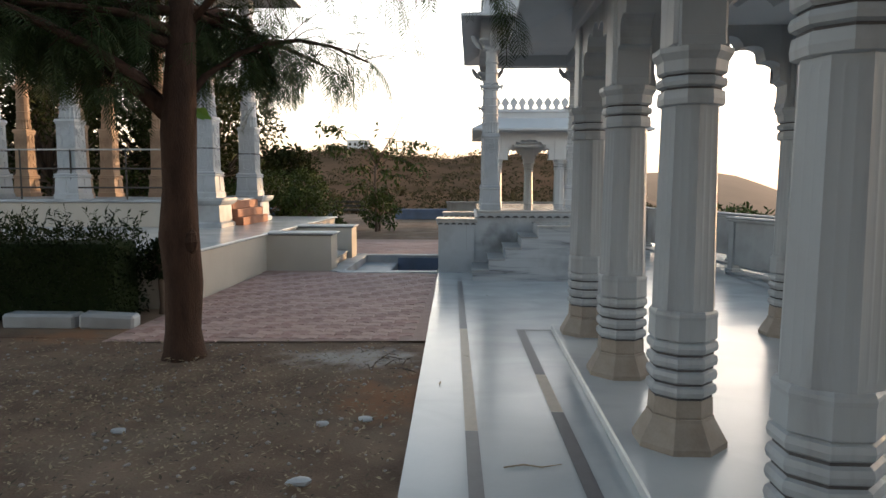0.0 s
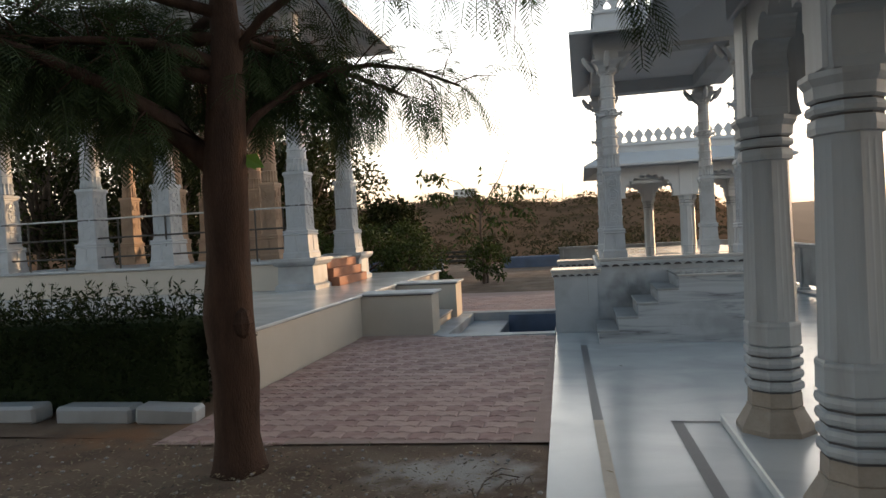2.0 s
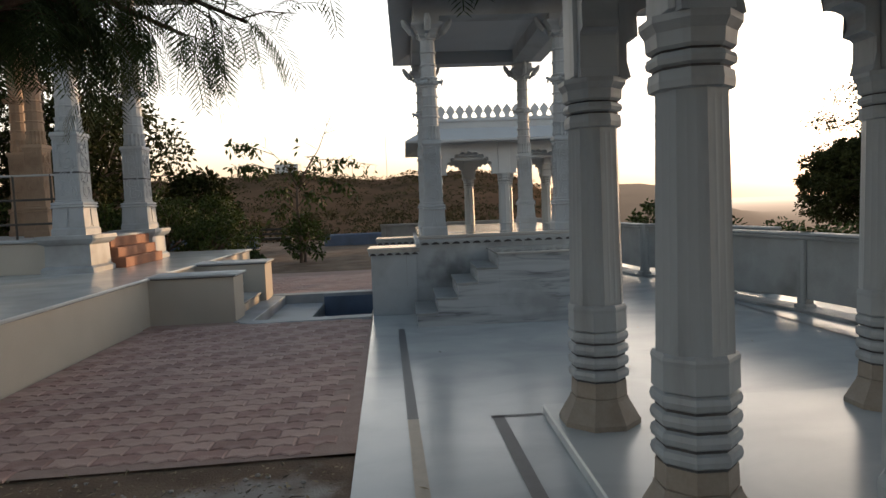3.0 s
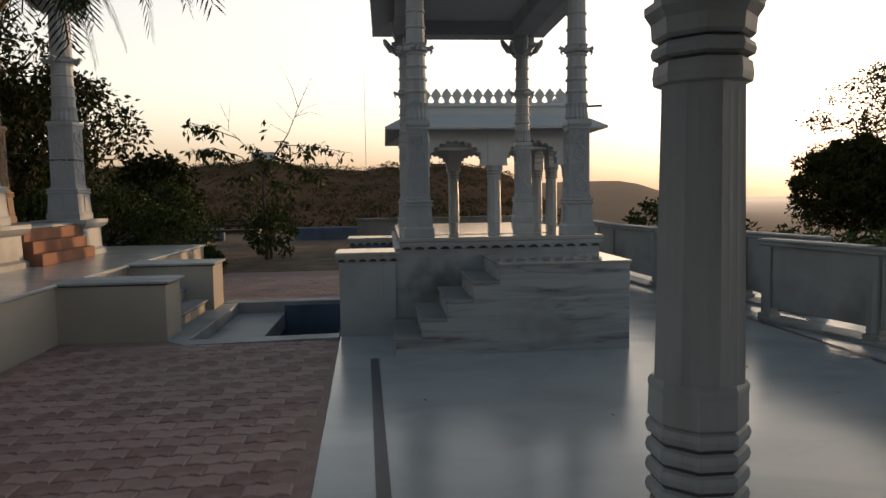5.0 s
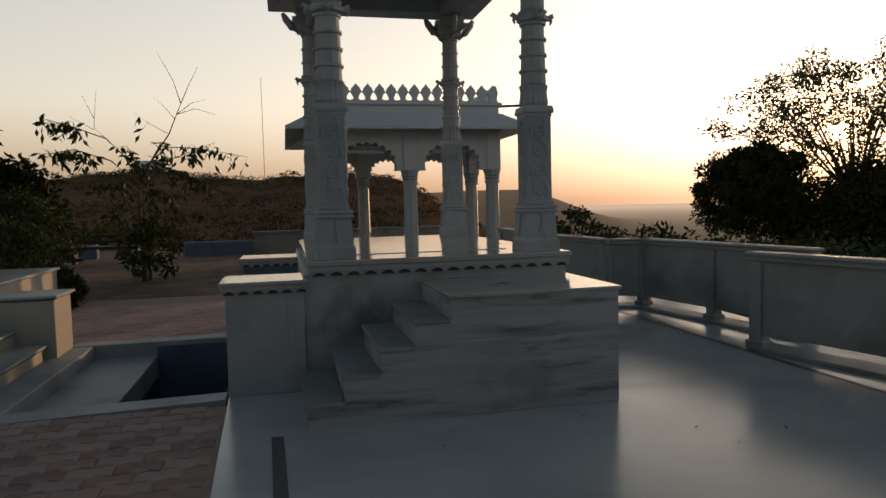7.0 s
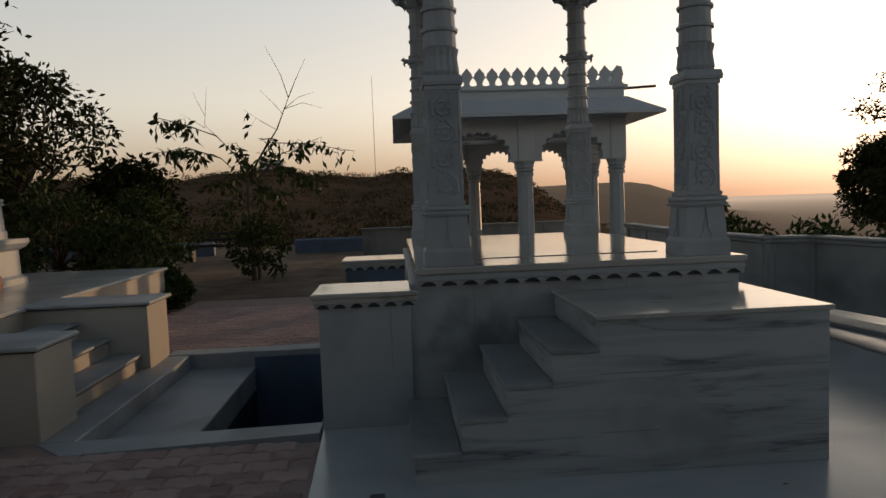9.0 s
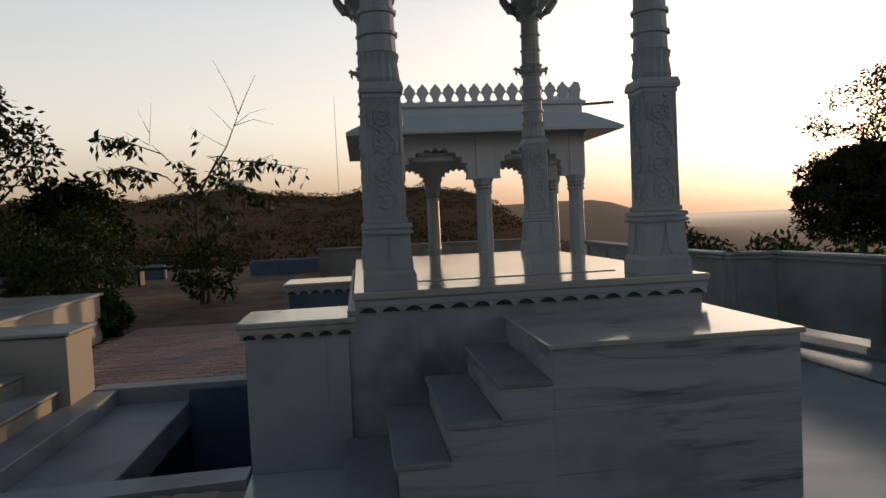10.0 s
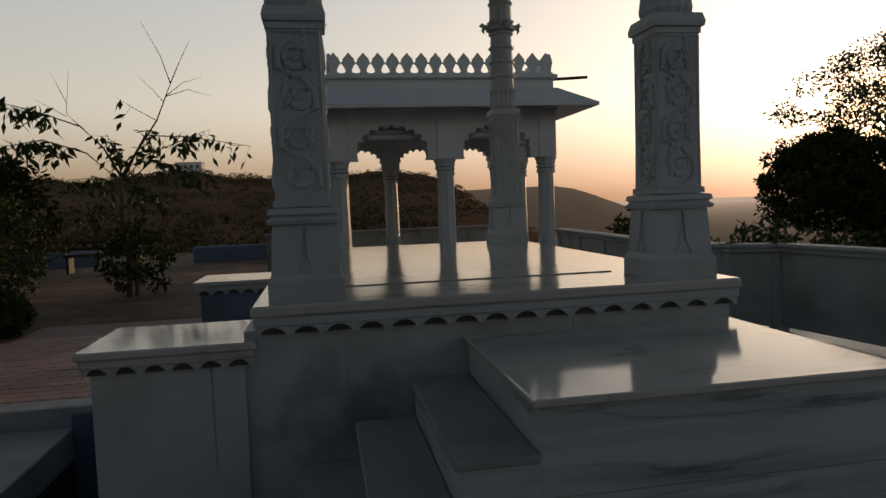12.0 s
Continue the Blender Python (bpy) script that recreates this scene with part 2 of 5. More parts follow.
leaf_mat = material("leaf", (0.026, 0.042, 0.012), (0.075, 0.105, 0.03), 0.55, 3, 0.0, spread=0.4, translucent=0.12, gloss=0.15)
dark_leaf = material("far_leaf", (0.02, 0.026, 0.008), (0.045, 0.05, 0.02), 0.7, 3, 0.0, spread=0.35, translucent=0.08, gloss=0.05)
bright_leaf = material("bright_leaf", (0.10, 0.22, 0.03), (0.16, 0.30, 0.05), 0.5, 8, 0.05, translucent=0.3)
hedge_mat = material("hedge_leaf", (0.009, 0.016, 0.006), (0.026, 0.04, 0.015), 0.8, 3, 0.0, spread=0.35, translucent=0.04, gloss=0.1)
dry_leaf = material("dry_leaf", (0.16, 0.12, 0.07), (0.30, 0.25, 0.17), 0.85, 6, 0.1, spread=0.75)
pipe_metal = material("galvanised_pipe", (0.42, 0.41, 0.39), (0.55, 0.54, 0.52), 0.5, 8, 0.1, metal=0.6)
iron_dark = material("dark_iron", (0.03, 0.03, 0.03), (0.07, 0.06, 0.05), 0.6, 8, 0.2)
scrub = material("scrub", (0.04, 0.038, 0.02), (0.10, 0.078, 0.045), 0.95, 0.1, 0.0, fine=1.5, spread=0.3, gloss=0.0)
earth = material("hill_earth", (0.095, 0.06, 0.04), (0.19, 0.12, 0.08), 0.95, 0.03, 0.0, fine=0.5, stain=(0.05, 0.042, 0.026), stain_scale=0.05, stain_amount=0.8, gloss=0.0)


def ragged_patch(m, centre, radii, colour, amount):
    """A ragged patch at its place in the yard: ground dust, darker tone on walls."""
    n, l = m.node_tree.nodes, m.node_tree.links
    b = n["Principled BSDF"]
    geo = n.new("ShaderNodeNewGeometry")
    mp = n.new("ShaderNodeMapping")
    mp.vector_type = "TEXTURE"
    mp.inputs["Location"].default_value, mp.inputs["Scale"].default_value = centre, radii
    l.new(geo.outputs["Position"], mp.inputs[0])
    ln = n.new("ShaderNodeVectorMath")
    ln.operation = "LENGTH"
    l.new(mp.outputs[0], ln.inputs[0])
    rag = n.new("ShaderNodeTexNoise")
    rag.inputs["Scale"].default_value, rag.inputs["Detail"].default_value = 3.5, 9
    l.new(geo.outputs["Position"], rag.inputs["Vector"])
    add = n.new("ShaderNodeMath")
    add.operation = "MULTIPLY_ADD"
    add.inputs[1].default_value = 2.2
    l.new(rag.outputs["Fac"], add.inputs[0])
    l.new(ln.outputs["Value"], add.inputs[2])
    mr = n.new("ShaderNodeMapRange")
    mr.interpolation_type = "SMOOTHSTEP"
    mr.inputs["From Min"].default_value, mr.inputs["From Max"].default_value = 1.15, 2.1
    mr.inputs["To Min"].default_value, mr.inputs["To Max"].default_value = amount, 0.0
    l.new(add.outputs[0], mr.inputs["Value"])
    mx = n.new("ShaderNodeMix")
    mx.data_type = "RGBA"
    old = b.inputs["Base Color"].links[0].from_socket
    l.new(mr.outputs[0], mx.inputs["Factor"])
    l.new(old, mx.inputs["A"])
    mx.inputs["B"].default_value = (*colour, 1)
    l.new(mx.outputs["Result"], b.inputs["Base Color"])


ragged_patch(dirt, (-0.75, 6.1, 0), (0.9, 0.5, 1), (0.50, 0.48, 0.46), 0.8)
ragged_patch(dirt, (-0.35, 4.9, 0), (0.55, 0.8, 1), (0.30, 0.15, 0.08), 0.7)
ragged_patch(dirt, (-4.0, 6.9, 0), (0.8, 0.6, 1), (0.32, 0.16, 0.08), 0.6)


# Darker patches on the plinth wall beside the steps and on the landing face.
ragged_patch(marble_wall, (0.95, 12.25, 0.6), (0.6, 0.25, 0.38), (0.12, 0.125, 0.13), 0.75)
ragged_patch(marble_veined, (1.9, 11.18, 0.3), (0.6, 0.3, 0.3), (0.17, 0.175, 0.18), 0.5)


# ---------- mesh helpers ----------
class Shape:
    """Collects vertices and faces for one mesh."""

    def __init__(self):
        self.v, self.f = [], []

    def add(self, verts, faces):
        o = len(self.v)
        self.v.extend(tuple(p) for p in verts)
        self.f.extend(tuple(o + i for i in f) for f in faces)
        return self

    def box(self, x0, x1, y0, y1, z0, z1, c=0.0):
        """A box with its edges chamfered by c."""
        if c <= 0:
            p = [(x, y, z) for z in (z0, z1) for x, y in ((x0, y0), (x1, y0), (x1, y1), (x0, y1))]
            return self.add(p, [(3, 2, 1, 0), (4, 5, 6, 7), (0, 1, 5, 4), (1, 2, 6, 5), (2, 3, 7, 6), (3, 0, 4, 7)])
        rings = [(c, z0), (0, z0 + c), (0, z1 - c), (c, z1)]
        p = []
        for i, z in rings:
            k = c
            p += [(x0 + k, y0 + i, z), (x1 - k, y0 + i, z), (x1 - i, y0 + k, z), (x1 - i, y1 - k, z), (x1 - k, y1 - i, z), (x0 + k, y1 - i, z), (x0 + i, y1 - k, z), (x0 + i, y0 + k, z)]
        f = [tuple(range(7, -1, -1)), tuple(range(24, 32))]
        for r in range(3):
            for j in range(8):
                k = (j + 1) % 8
                f.append((r * 8 + j, r * 8 + k, r * 8 + 8 + k, r * 8 + 8 + j))
        return self.add(p, f)

    def turned(self, cx, cy, profile, n=8, turn=0.5, square=False):
        """Rings (radius, z) about an upright axis. radius is to the flat side."""
        k = 1 / math.cos(math.pi / n)
        p, f = [], []
        for r, z in profile:
            for j in range(n):
                t = 2 * math.pi * (j + turn) / n
                p.append((cx + r * k * math.cos(t), cy + r * k * math.sin(t), z))
        for i in range(len(profile) - 1):
            for j in range(n):
                q = (j + 1) % n
                f.append((i * n + j, i * n + q, i * n + n + q, i * n + n + j))
        f.append(tuple(range(n - 1, -1, -1)))
        f.append(tuple(range((len(profile) - 1) * n, len(profile) * n)))
        return self.add(p, f)

    def tube(self, points, radii, n=6):
        p, f = [], []
        for i, c in enumerate(points):
            c = Vector(c)
            d = Vector(points[min(i + 1, len(points) - 1)]) - Vector(points[max(i - 1, 0)])
            if d.length < 1e-6:
                d = Vector((0, 0, 1))
            d.normalize()
            u = d.orthogonal().normalized() if abs(d.z) < 0.95 else d.cross(Vector((1, 0, 0))).normalized()
            w = d.cross(u)
            for j in range(n):
                t = 2 * math.pi * j / n
                p.append(c + radii[i] * (math.cos(t) * u + math.sin(t) * w))
        for i in range(len(points) - 1):
            for j in range(n):
                k = (j + 1) % n
                f.append((i * n + j, i * n + k, i * n + n + k, i * n + n + j))
        f.append(tuple(range(n - 1, -1, -1)))
        f.append(tuple(range((len(points) - 1) * n, len(points) * n)))
        return self.add(p, f)

    def extruded(self, outline, y0, y1):
        """An outline in x and z, pushed from y0 to y1; the faces are cut as quads between pairs: outline is a list of (low point, high point)."""
        m = len(outline)
        p = []
        for y in (y0, y1):
            for lo, hi in outline:
                p += [(lo[0], y, lo[1]), (hi[0], y, hi[1])]
        f, o = [], 2 * m
        for i in range(m - 1):
            a0, b0, a1, b1 = 2 * i, 2 * i + 1, 2 * i + 2, 2 * i + 3
            f += [(a0, a1, b1, b0), (o + a1, o + a0, o + b0, o + b1), (a1, a0, o + a0, o + a1), (b0, b1, o + b1, o + b0)]
        f += [(0, 1, o + 1, o), (2 * m - 1, 2 * m - 2, o + 2 * m - 2, o + 2 * m - 1)]
        return self.add(p, f)

    def mesh(self, name, mat, smooth=False):
        me = bpy.data.meshes.new(name)
        me.from_pydata(self.v, [], self.f)
        me.materials.append(mat)
        if smooth:
            me.polygons.foreach_set("use_smooth", [True] * len(me.polygons))
        me.update()
        return me


def part(name, shape, mat, parent=None, label="", smooth=False):
    ob = new(name, shape.mesh(name, mat, smooth))
    if parent:
        ob.parent = parent
    if label:
        ob["label"] = label
    return ob


def thing(name, label, category, x=0, y=0, z=0, group="", kind=""):
    ob = new(name)
    ob.location = (x, y, z)
    return tagged(ob, label, category, group, kind)


def structure(name, shape, mat, label, category, smooth=False):
    return tagged(part(name, shape, mat, None, "", smooth), label, category, "", "structure")


# ---------- ground, hills and valley ----------
def smooth_step(a, b, x):
    t = min(1, max(0, (x - a) / (b - a)))
    return t * t * (3 - 2 * t)


def ground_height(x, y):
    r = math.hypot(x, y)
    az = math.degrees(math.atan2(x, y))
    z = -1.6 + 1.57 * smooth_step(15.5, 18.0, r)
    left = 1 - smooth_step(8, 19, az)
    rise = smooth_step(40, 190, r) - 0.6 * smooth_step(230, 600, r)
    ridge = 9.0 + 1.6 * math.exp(-((az + 10) / 5) ** 2) + 0.5 * math.sin(az * 0.5) + 0.35 * math.sin(az * 1.3 + 1) - 0.05 * max(0, -az - 15)
    z += left * rise * ridge
    if r > 30:
        z += left * smooth_step(35, 120, r) * 1.0 * noise.noise((x * 0.03, y * 0.03, 0)) + left * smooth_step(35, 90, r) * 0.5 * noise.noise((x * 0.15, y * 0.15, 3))
    right = smooth_step(6.4, 9.0, x) * (1 - smooth_step(-60, -20, -y)) if r < 60 else 1 - left
    drop = smooth_step(7, 60, x) * 14 + smooth_step(60, 500, r) * 24
    z -= max(0, (1 - left) if r > 40 else 1) * (drop if x > 6.4 else smooth_step(40, 500, r) * (1 - left) * 30)
    far = math.exp(-((az - 19) / 7.5) ** 2) * smooth_step(380, 720, r) * (1 - smooth_step(850, 1500, r))
    z += far * 52
    return z


def build_ground(radii):
    s = Shape()
    n = 240
    pts = []
    for r in radii:
        for j in range(n):
            t = 2 * math.pi * j / n
            x, y = r * math.sin(t), r * math.cos(t)
            pts.append((x, y, ground_height(x, y)))
    f = []
    for i in range(len(radii) - 1):
        for j in range(n):
            k = (j + 1) % n
            f.append((i * n + j, i * n + n + j, i * n + n + k, i * n + k))
    s.add(pts, f)
    return s


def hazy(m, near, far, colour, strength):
    """Mixes painted haze, a growing glow, into far ground by its distance from the place."""
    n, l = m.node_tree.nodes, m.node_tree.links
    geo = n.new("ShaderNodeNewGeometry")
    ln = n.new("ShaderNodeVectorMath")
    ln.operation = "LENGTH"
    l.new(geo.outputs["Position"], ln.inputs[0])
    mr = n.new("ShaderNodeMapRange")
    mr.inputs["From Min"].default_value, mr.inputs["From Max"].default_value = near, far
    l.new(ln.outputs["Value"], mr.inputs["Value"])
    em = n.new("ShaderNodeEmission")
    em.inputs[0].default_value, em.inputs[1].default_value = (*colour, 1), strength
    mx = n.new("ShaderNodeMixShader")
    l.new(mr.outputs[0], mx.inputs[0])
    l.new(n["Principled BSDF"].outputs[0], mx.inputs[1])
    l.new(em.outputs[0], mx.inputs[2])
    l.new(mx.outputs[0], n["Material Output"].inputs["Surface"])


# Haze is painted as emission into both the far ground and the hill earth.
painted_far_haze = material("painted_far_haze", (0.10, 0.07, 0.05), (0.15, 0.10, 0.07), 0.95, 0.03, 0.0, gloss=0.0)
HAZE_GLOW = (0.55, 0.42, 0.32)
hazy(painted_far_haze, 280, 3000, HAZE_GLOW, 1.0)
hazy(earth, 280, 3000, HAZE_GLOW, 1.0)

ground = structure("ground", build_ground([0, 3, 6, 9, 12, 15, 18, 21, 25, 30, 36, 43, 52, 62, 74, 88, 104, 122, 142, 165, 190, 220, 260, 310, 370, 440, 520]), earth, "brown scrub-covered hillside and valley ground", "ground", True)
backdrop = structure("backdrop", build_ground([520, 610, 720, 860, 1050, 1400, 2000, 3200, 4800]), painted_far_haze, "distant valley and low hills with painted haze", "distance", True)


# ---------- floors ----------
def edge_x(y):
    """The slightly skewed left border of the marble floor."""
    return 0.014 - 0.0267 * y


s = Shape()
ys = [-8, 0, 6, 12.25, 16.0, 28]
pv = []
for y in ys:
    pv += [(edge_x(y), y, 0.0), (6.3, y, 0.0), (edge_x(y), y, -0.25), (6.3, y, -0.25)]
fv = []
for i in range(len(ys) - 1):
    b0, c0 = 4 * i, 4 * i + 4
    fv += [(b0, b0 + 1, c0 + 1, c0), (b0 + 2, b0, c0, c0 + 2), (b0 + 1, b0 + 3, c0 + 3, c0 + 1)]
floor = structure("floor", s.add(pv, fv), marble_floor, "polished white marble terrace floor with grey clouding", "floor")


def strip(name, x_at, width, y0, y1, mat, label):
    q = Shape()
    n = 6
    pts = []
    for i in range(n + 1):
        y = y0 + (y1 - y0) * i / n
        x = x_at(y)
        pts += [(x, y, 0.004), (x + width, y, 0.004)]
    q.add(pts, [(2 * i, 2 * i + 1, 2 * i + 3, 2 * i + 2) for i in range(n)])
    return structure(name, q, mat, label, "floor inlay")


def line_one(y):
    return 0.395 - 0.0295 * y


def line_two(y):
    return 1.0 - 0.025 * y


for y0, y1, mt in ((7.38, 11.12, strip_dark), (4.2, 7.375, strip_tan), (1.1, 4.195, strip_dark), (-2.0, 1.095, strip_tan)):
    strip("floor_strip", line_one, 0.085, y0, y1, mt, "inlaid stone strip across the marble floor")
for y0, y1, mt in ((5.56, 7.34, strip_dark), (4.6, 5.555, strip_tan), (2.4, 4.595, strip_dark), (0.0, 2.395, strip_tan)):
    strip("floor_strip", line_two, 0.09, y0, y1, mt, "inlaid stone strip beside the colonnade step")
s = Shape().add([(0.81, 7.31, 0.004), (1.2, 7.31, 0.004), (1.2, 7.36, 0.004), (0.81, 7.36, 0.004)], [(0, 1, 2, 3)])
structure("floor_strip", s, strip_dark, "inlaid stone strip closing the border", "floor inlay")
s = Shape().add([(5.05, -4, 0.004), (5.11, -4, 0.004), (4.96, 17.5, 0.004), (4.90, 17.5, 0.004)], [(0, 1, 2, 3)])
structure("floor_strip", s, strip_dark, "thin dark stone line along the parapet", "floor inlay")

s = Shape().box(1.2, 4.6, -6, 7.33, 0.0, 0.08, 0.01)
structure("colonnade_floor", s, marble_floor, "white marble colonnade floor one low step up", "floor")

# bare yard soil in front and behind the paving
s = Shape()
nx, ny = 60, 56
pts = []
for j in range(ny + 1):
    for i in range(nx + 1):
        y = -8 + 14.75 * j / ny
        x = -14 + (14 + edge_x(y) - 0.0) * i / nx
        pts.append((x, y, -0.012 + 0.018 * noise.noise((x * 1.3, y * 1.3, 0)) + 0.012 * noise.noise((x * 5, y * 5, 2))))
s.add(pts, [(j * (nx + 1) + i, j * (nx + 1) + i + 1, (j + 1) * (nx + 1) + i + 1, (j + 1) * (nx + 1) + i) for j in range(ny) for i in range(nx)])
structure("soil", s, dirt, "trodden bare brown soil with dry leaf litter", "ground", True)
s = Shape()
for x0, x1, y0, y1 in ((-40, -3.52, 6.75, 8.42), (-40, -14, -9.0, 6.75), (-40, -16, 8.42, 18.6), (-40, -30, 18.6, 36)):
    s.add([(x0, y0, -0.008), (x1, y0, -0.008), (x1, y1, -0.008), (x0, y1, -0.008)], [(0, 1, 2, 3)])
structure("garden_soil", s, dirt, "bare garden soil along the hedge and terrace", "ground")
s = Shape().add([(-30, 18.6, -0.004), (0.6, 18.6, -0.004), (0.2, 36, 0.02), (-30, 36, 0.02)], [(0, 1, 2, 3)])
structure("yard_soil", s, dirt, "bare swept yard soil beyond the paving", "ground")

# ---------- pavers bed and tank ----------
s = Shape().add([(-3.52, 6.55, 0.004), (edge_x(6.75) - 0.001, 6.75, 0.004), (edge_x(12.0) - 0.001, 12.02, 0.004), (-3.52, 12.02, 0.004)], [(0, 1, 2, 3)])
paving = structure("paving", s, mortar, "red interlocking pavers with sandy joints", "pavement")
s = Shape().add([(-3.3, 15.3, 0.004), (0.3, 15.3, 0.004), (0.3, 19.6, 0.004), (-3.3, 19.6, 0.004)], [(0, 1, 2, 3)])
paving_far = structure("paving", s, mortar, "red interlocking pavers beyond the water tank", "pavement")

s = Shape().box(-3.6, -2.03, 12.022, 12.3, -0.1, 0.006)
structure("paving_edge", s, mortar, "sandy strip between the pavers and the step pier", "pavement")

tank = thing("water_tank", "sunken water tank with white marble rim and dark blue walls", "tank", -1.3, 13.6, 0)


def tp(name, shape, mat, parent, label=""):
    """A part given in world coordinates under a placed thing."""
    ob = part(name, shape, mat, parent, label)
    ob.location = -parent.location
    return ob


tp("front_rim", Shape().add([(-2.34, 12.28, -0.3), (-2.05, 12.0, -0.3), (-0.33, 12.16, -0.3), (-0.33, 12.4, -0.3), (-2.34, 12.28, 0.02), (-2.05, 12.0, 0.02), (-0.33, 12.16, 0.02), (-0.33, 12.4, 0.02)], [(4, 5, 6, 7), (0, 1, 5, 4), (1, 2, 6, 5), (2, 3, 7, 6), (3, 0, 4, 7)]), marble_wall, tank)
tp("back_rim", Shape().box(-2.34, 0.0, 15.02, 15.3, -0.3, 0.03, 0.01), marble_wall, tank)
tp("side_rim", Shape().box(-2.36, -2.08, 12.29, 15.019, -0.3, 0.02, 0.008), marble_wall, tank)
tp("ledge", Shape().box(-2.08, -1.36, 12.35, 15.02, -0.4, -0.14, 0.01), marble_wall, tank)
# Pit floor and walls carry the painted shade; only the back wall stays blue.
tp("basin_floor", Shape().box(-2.08, 0.4, 12.3, 15.05, -1.3, -1.15), tank_shade_dark, tank)
tp("back_wall", Shape().box(-1.36, -0.3, 14.96, 15.015, -1.2, -0.03), blue_wash, tank, "blue-washed tank wall")
tp("right_wall", Shape().box(-0.36, -0.3, 12.42, 14.955, -1.2, -0.03), tank_shade_dark, tank)
tp("side_wall", Shape().box(-1.42, -1.36, 12.3, 15.02, -1.2, -0.4), tank_shade_dark, tank)
tp("front_wall", Shape().box(-2.0, 0.4, 12.33, 12.38, -1.2, -0.3), tank_shade_dark, tank)


# ---------- scalloped lip under copings ----------
def lip(parent, x0, x1, y, z_top, drop=0.05, pitch=0.12, depth=0.02):
    """A row of hanging scallops along a line, each a piece of its own."""
    n = max(1, round((x1 - x0) / pitch))
    w = (x1 - x0) / n
    out = []
    for i in range(13):
        u = i / 12
        out.append(((u * w, -drop * (1 - 0.92 * max(0.0, (math.sin(math.pi * u) - 0.3) / 0.7) ** 0.6)), (u * w, 0.0)))
    me = Shape().extruded(out, -depth, 0).mesh("scallop", marble_carved)
    for k in range(n):
        ob = new("scallop", me)
        ob.parent = parent
        ob.matrix_local = Matrix.Translation(Vector((x0 + k * w, y, z_top)) - parent.location)


# ---------- stair block and plinth ----------
stairs = thing("stairs", "side-rising white marble steps with a broad veined landing", "stairs", 1.6, 11.7, 0)
XS = [0.32, 0.595, 0.87, 1.145, 1.42]
for k in range(4):
    z = 0.19 * (k + 1)
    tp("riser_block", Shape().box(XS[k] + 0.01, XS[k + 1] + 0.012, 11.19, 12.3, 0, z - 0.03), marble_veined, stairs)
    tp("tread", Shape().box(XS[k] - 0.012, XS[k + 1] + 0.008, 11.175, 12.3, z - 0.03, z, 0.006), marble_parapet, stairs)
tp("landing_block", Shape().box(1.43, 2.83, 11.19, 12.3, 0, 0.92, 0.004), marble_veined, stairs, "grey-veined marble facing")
for x0, x1, z in ((1.43, 2.83, 0.6), (1.43, 1.78, 0.25)):
    tp("joint", Shape().box(x0, x1, 11.186, 11.2, z, z + 0.0025), joint_grey, stairs)
tp("landing_slab", Shape().box(1.405, 2.85, 11.165, 12.3, 0.92, 0.95, 0.006), marble_polished, stairs, "polished marble landing slab")

PX0, PX1, PY0, PY1, PZ = 0.40, 2.90, 12.25, 16.35, 1.16
plinth = thing("plinth", "white marble pavilion plinth with scalloped lip and polished top", "plinth", 1.65, 14.1, 0)
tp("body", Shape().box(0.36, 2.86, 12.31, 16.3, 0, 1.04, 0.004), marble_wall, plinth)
tp("top_slab", Shape().box(PX0, PX1, PY0, PY1, PZ - 0.055, PZ, 0.012), marble_polished, plinth, "mirror-polished marble top")
tp("inner_slab", Shape().box(0.86, 2.44, 12.85, 15.7, PZ, PZ + 0.006, 0.002), marble_polished, plinth)
cornice = Shape().box(PX0 + 0.012, PX1 - 0.012, PY0 + 0.012, PY1 - 0.012, PZ - 0.1, PZ - 0.056, 0.006)
tp("cornice", cornice, marble_carved, plinth)
lip(plinth, PX0 + 0.02, PX1 - 0.02, PY0 + 0.05, PZ - 0.1, 0.042, 0.15, 0.03)
# Dark box behind the scallops paints the shade under the lip.
tp("painted_shade", Shape().box(PX0 + 0.03, PX1 - 0.03, PY0 + 0.051, PY1 - 0.05, PZ - 0.14, PZ - 0.101), joint_shade_dark, plinth)
for x in (0.83, 1.98):
    tp("joint", Shape().box(x, x + 0.003, 12.307, 12.32, 0.0, 1.0), joint_grey, plinth)
# low flanking piers
for py0, py1, body_mat, lab in ((12.26, 12.86, marble_wall, "low white marble pier with overhanging scalloped coping"), (15.05, 15.65, blue_wash, "low blue-washed pier with overhanging white coping")):
    pier = thing("pier", lab, "pier", 0.0, py0, 0)
    tp("body", Shape().box(-0.31, 0.36, py0 + 0.02, py1, 0 if py0 < 13 else -1.2, 0.92, 0.004), body_mat, pier)
    cop = Shape().box(-0.36, 0.42, py0 - 0.035, py1 + 0.03, 0.965, 1.005, 0.01).box(-0.345, 0.41, py0 - 0.02, py1 + 0.01, 0.93, 0.965, 0.004)
    tp("coping", cop, marble_polished, pier)
    tp("joint", Shape().box(0.21, 0.213, py0 + 0.017, py0 + 0.03, 0.42, 0.9), joint_grey, pier)
    lip(pier, -0.335, 0.40, py0 + 0.018, 0.93, 0.04, 0.13, 0.028)
    # Shade behind the coping's scallops, laid in as a dark sheet.
    tp("painted_shade", Shape().box(-0.325, 0.395, py0 + 0.015, py0 + 0.019, 0.892, 0.93), joint_shade_dark, pier)


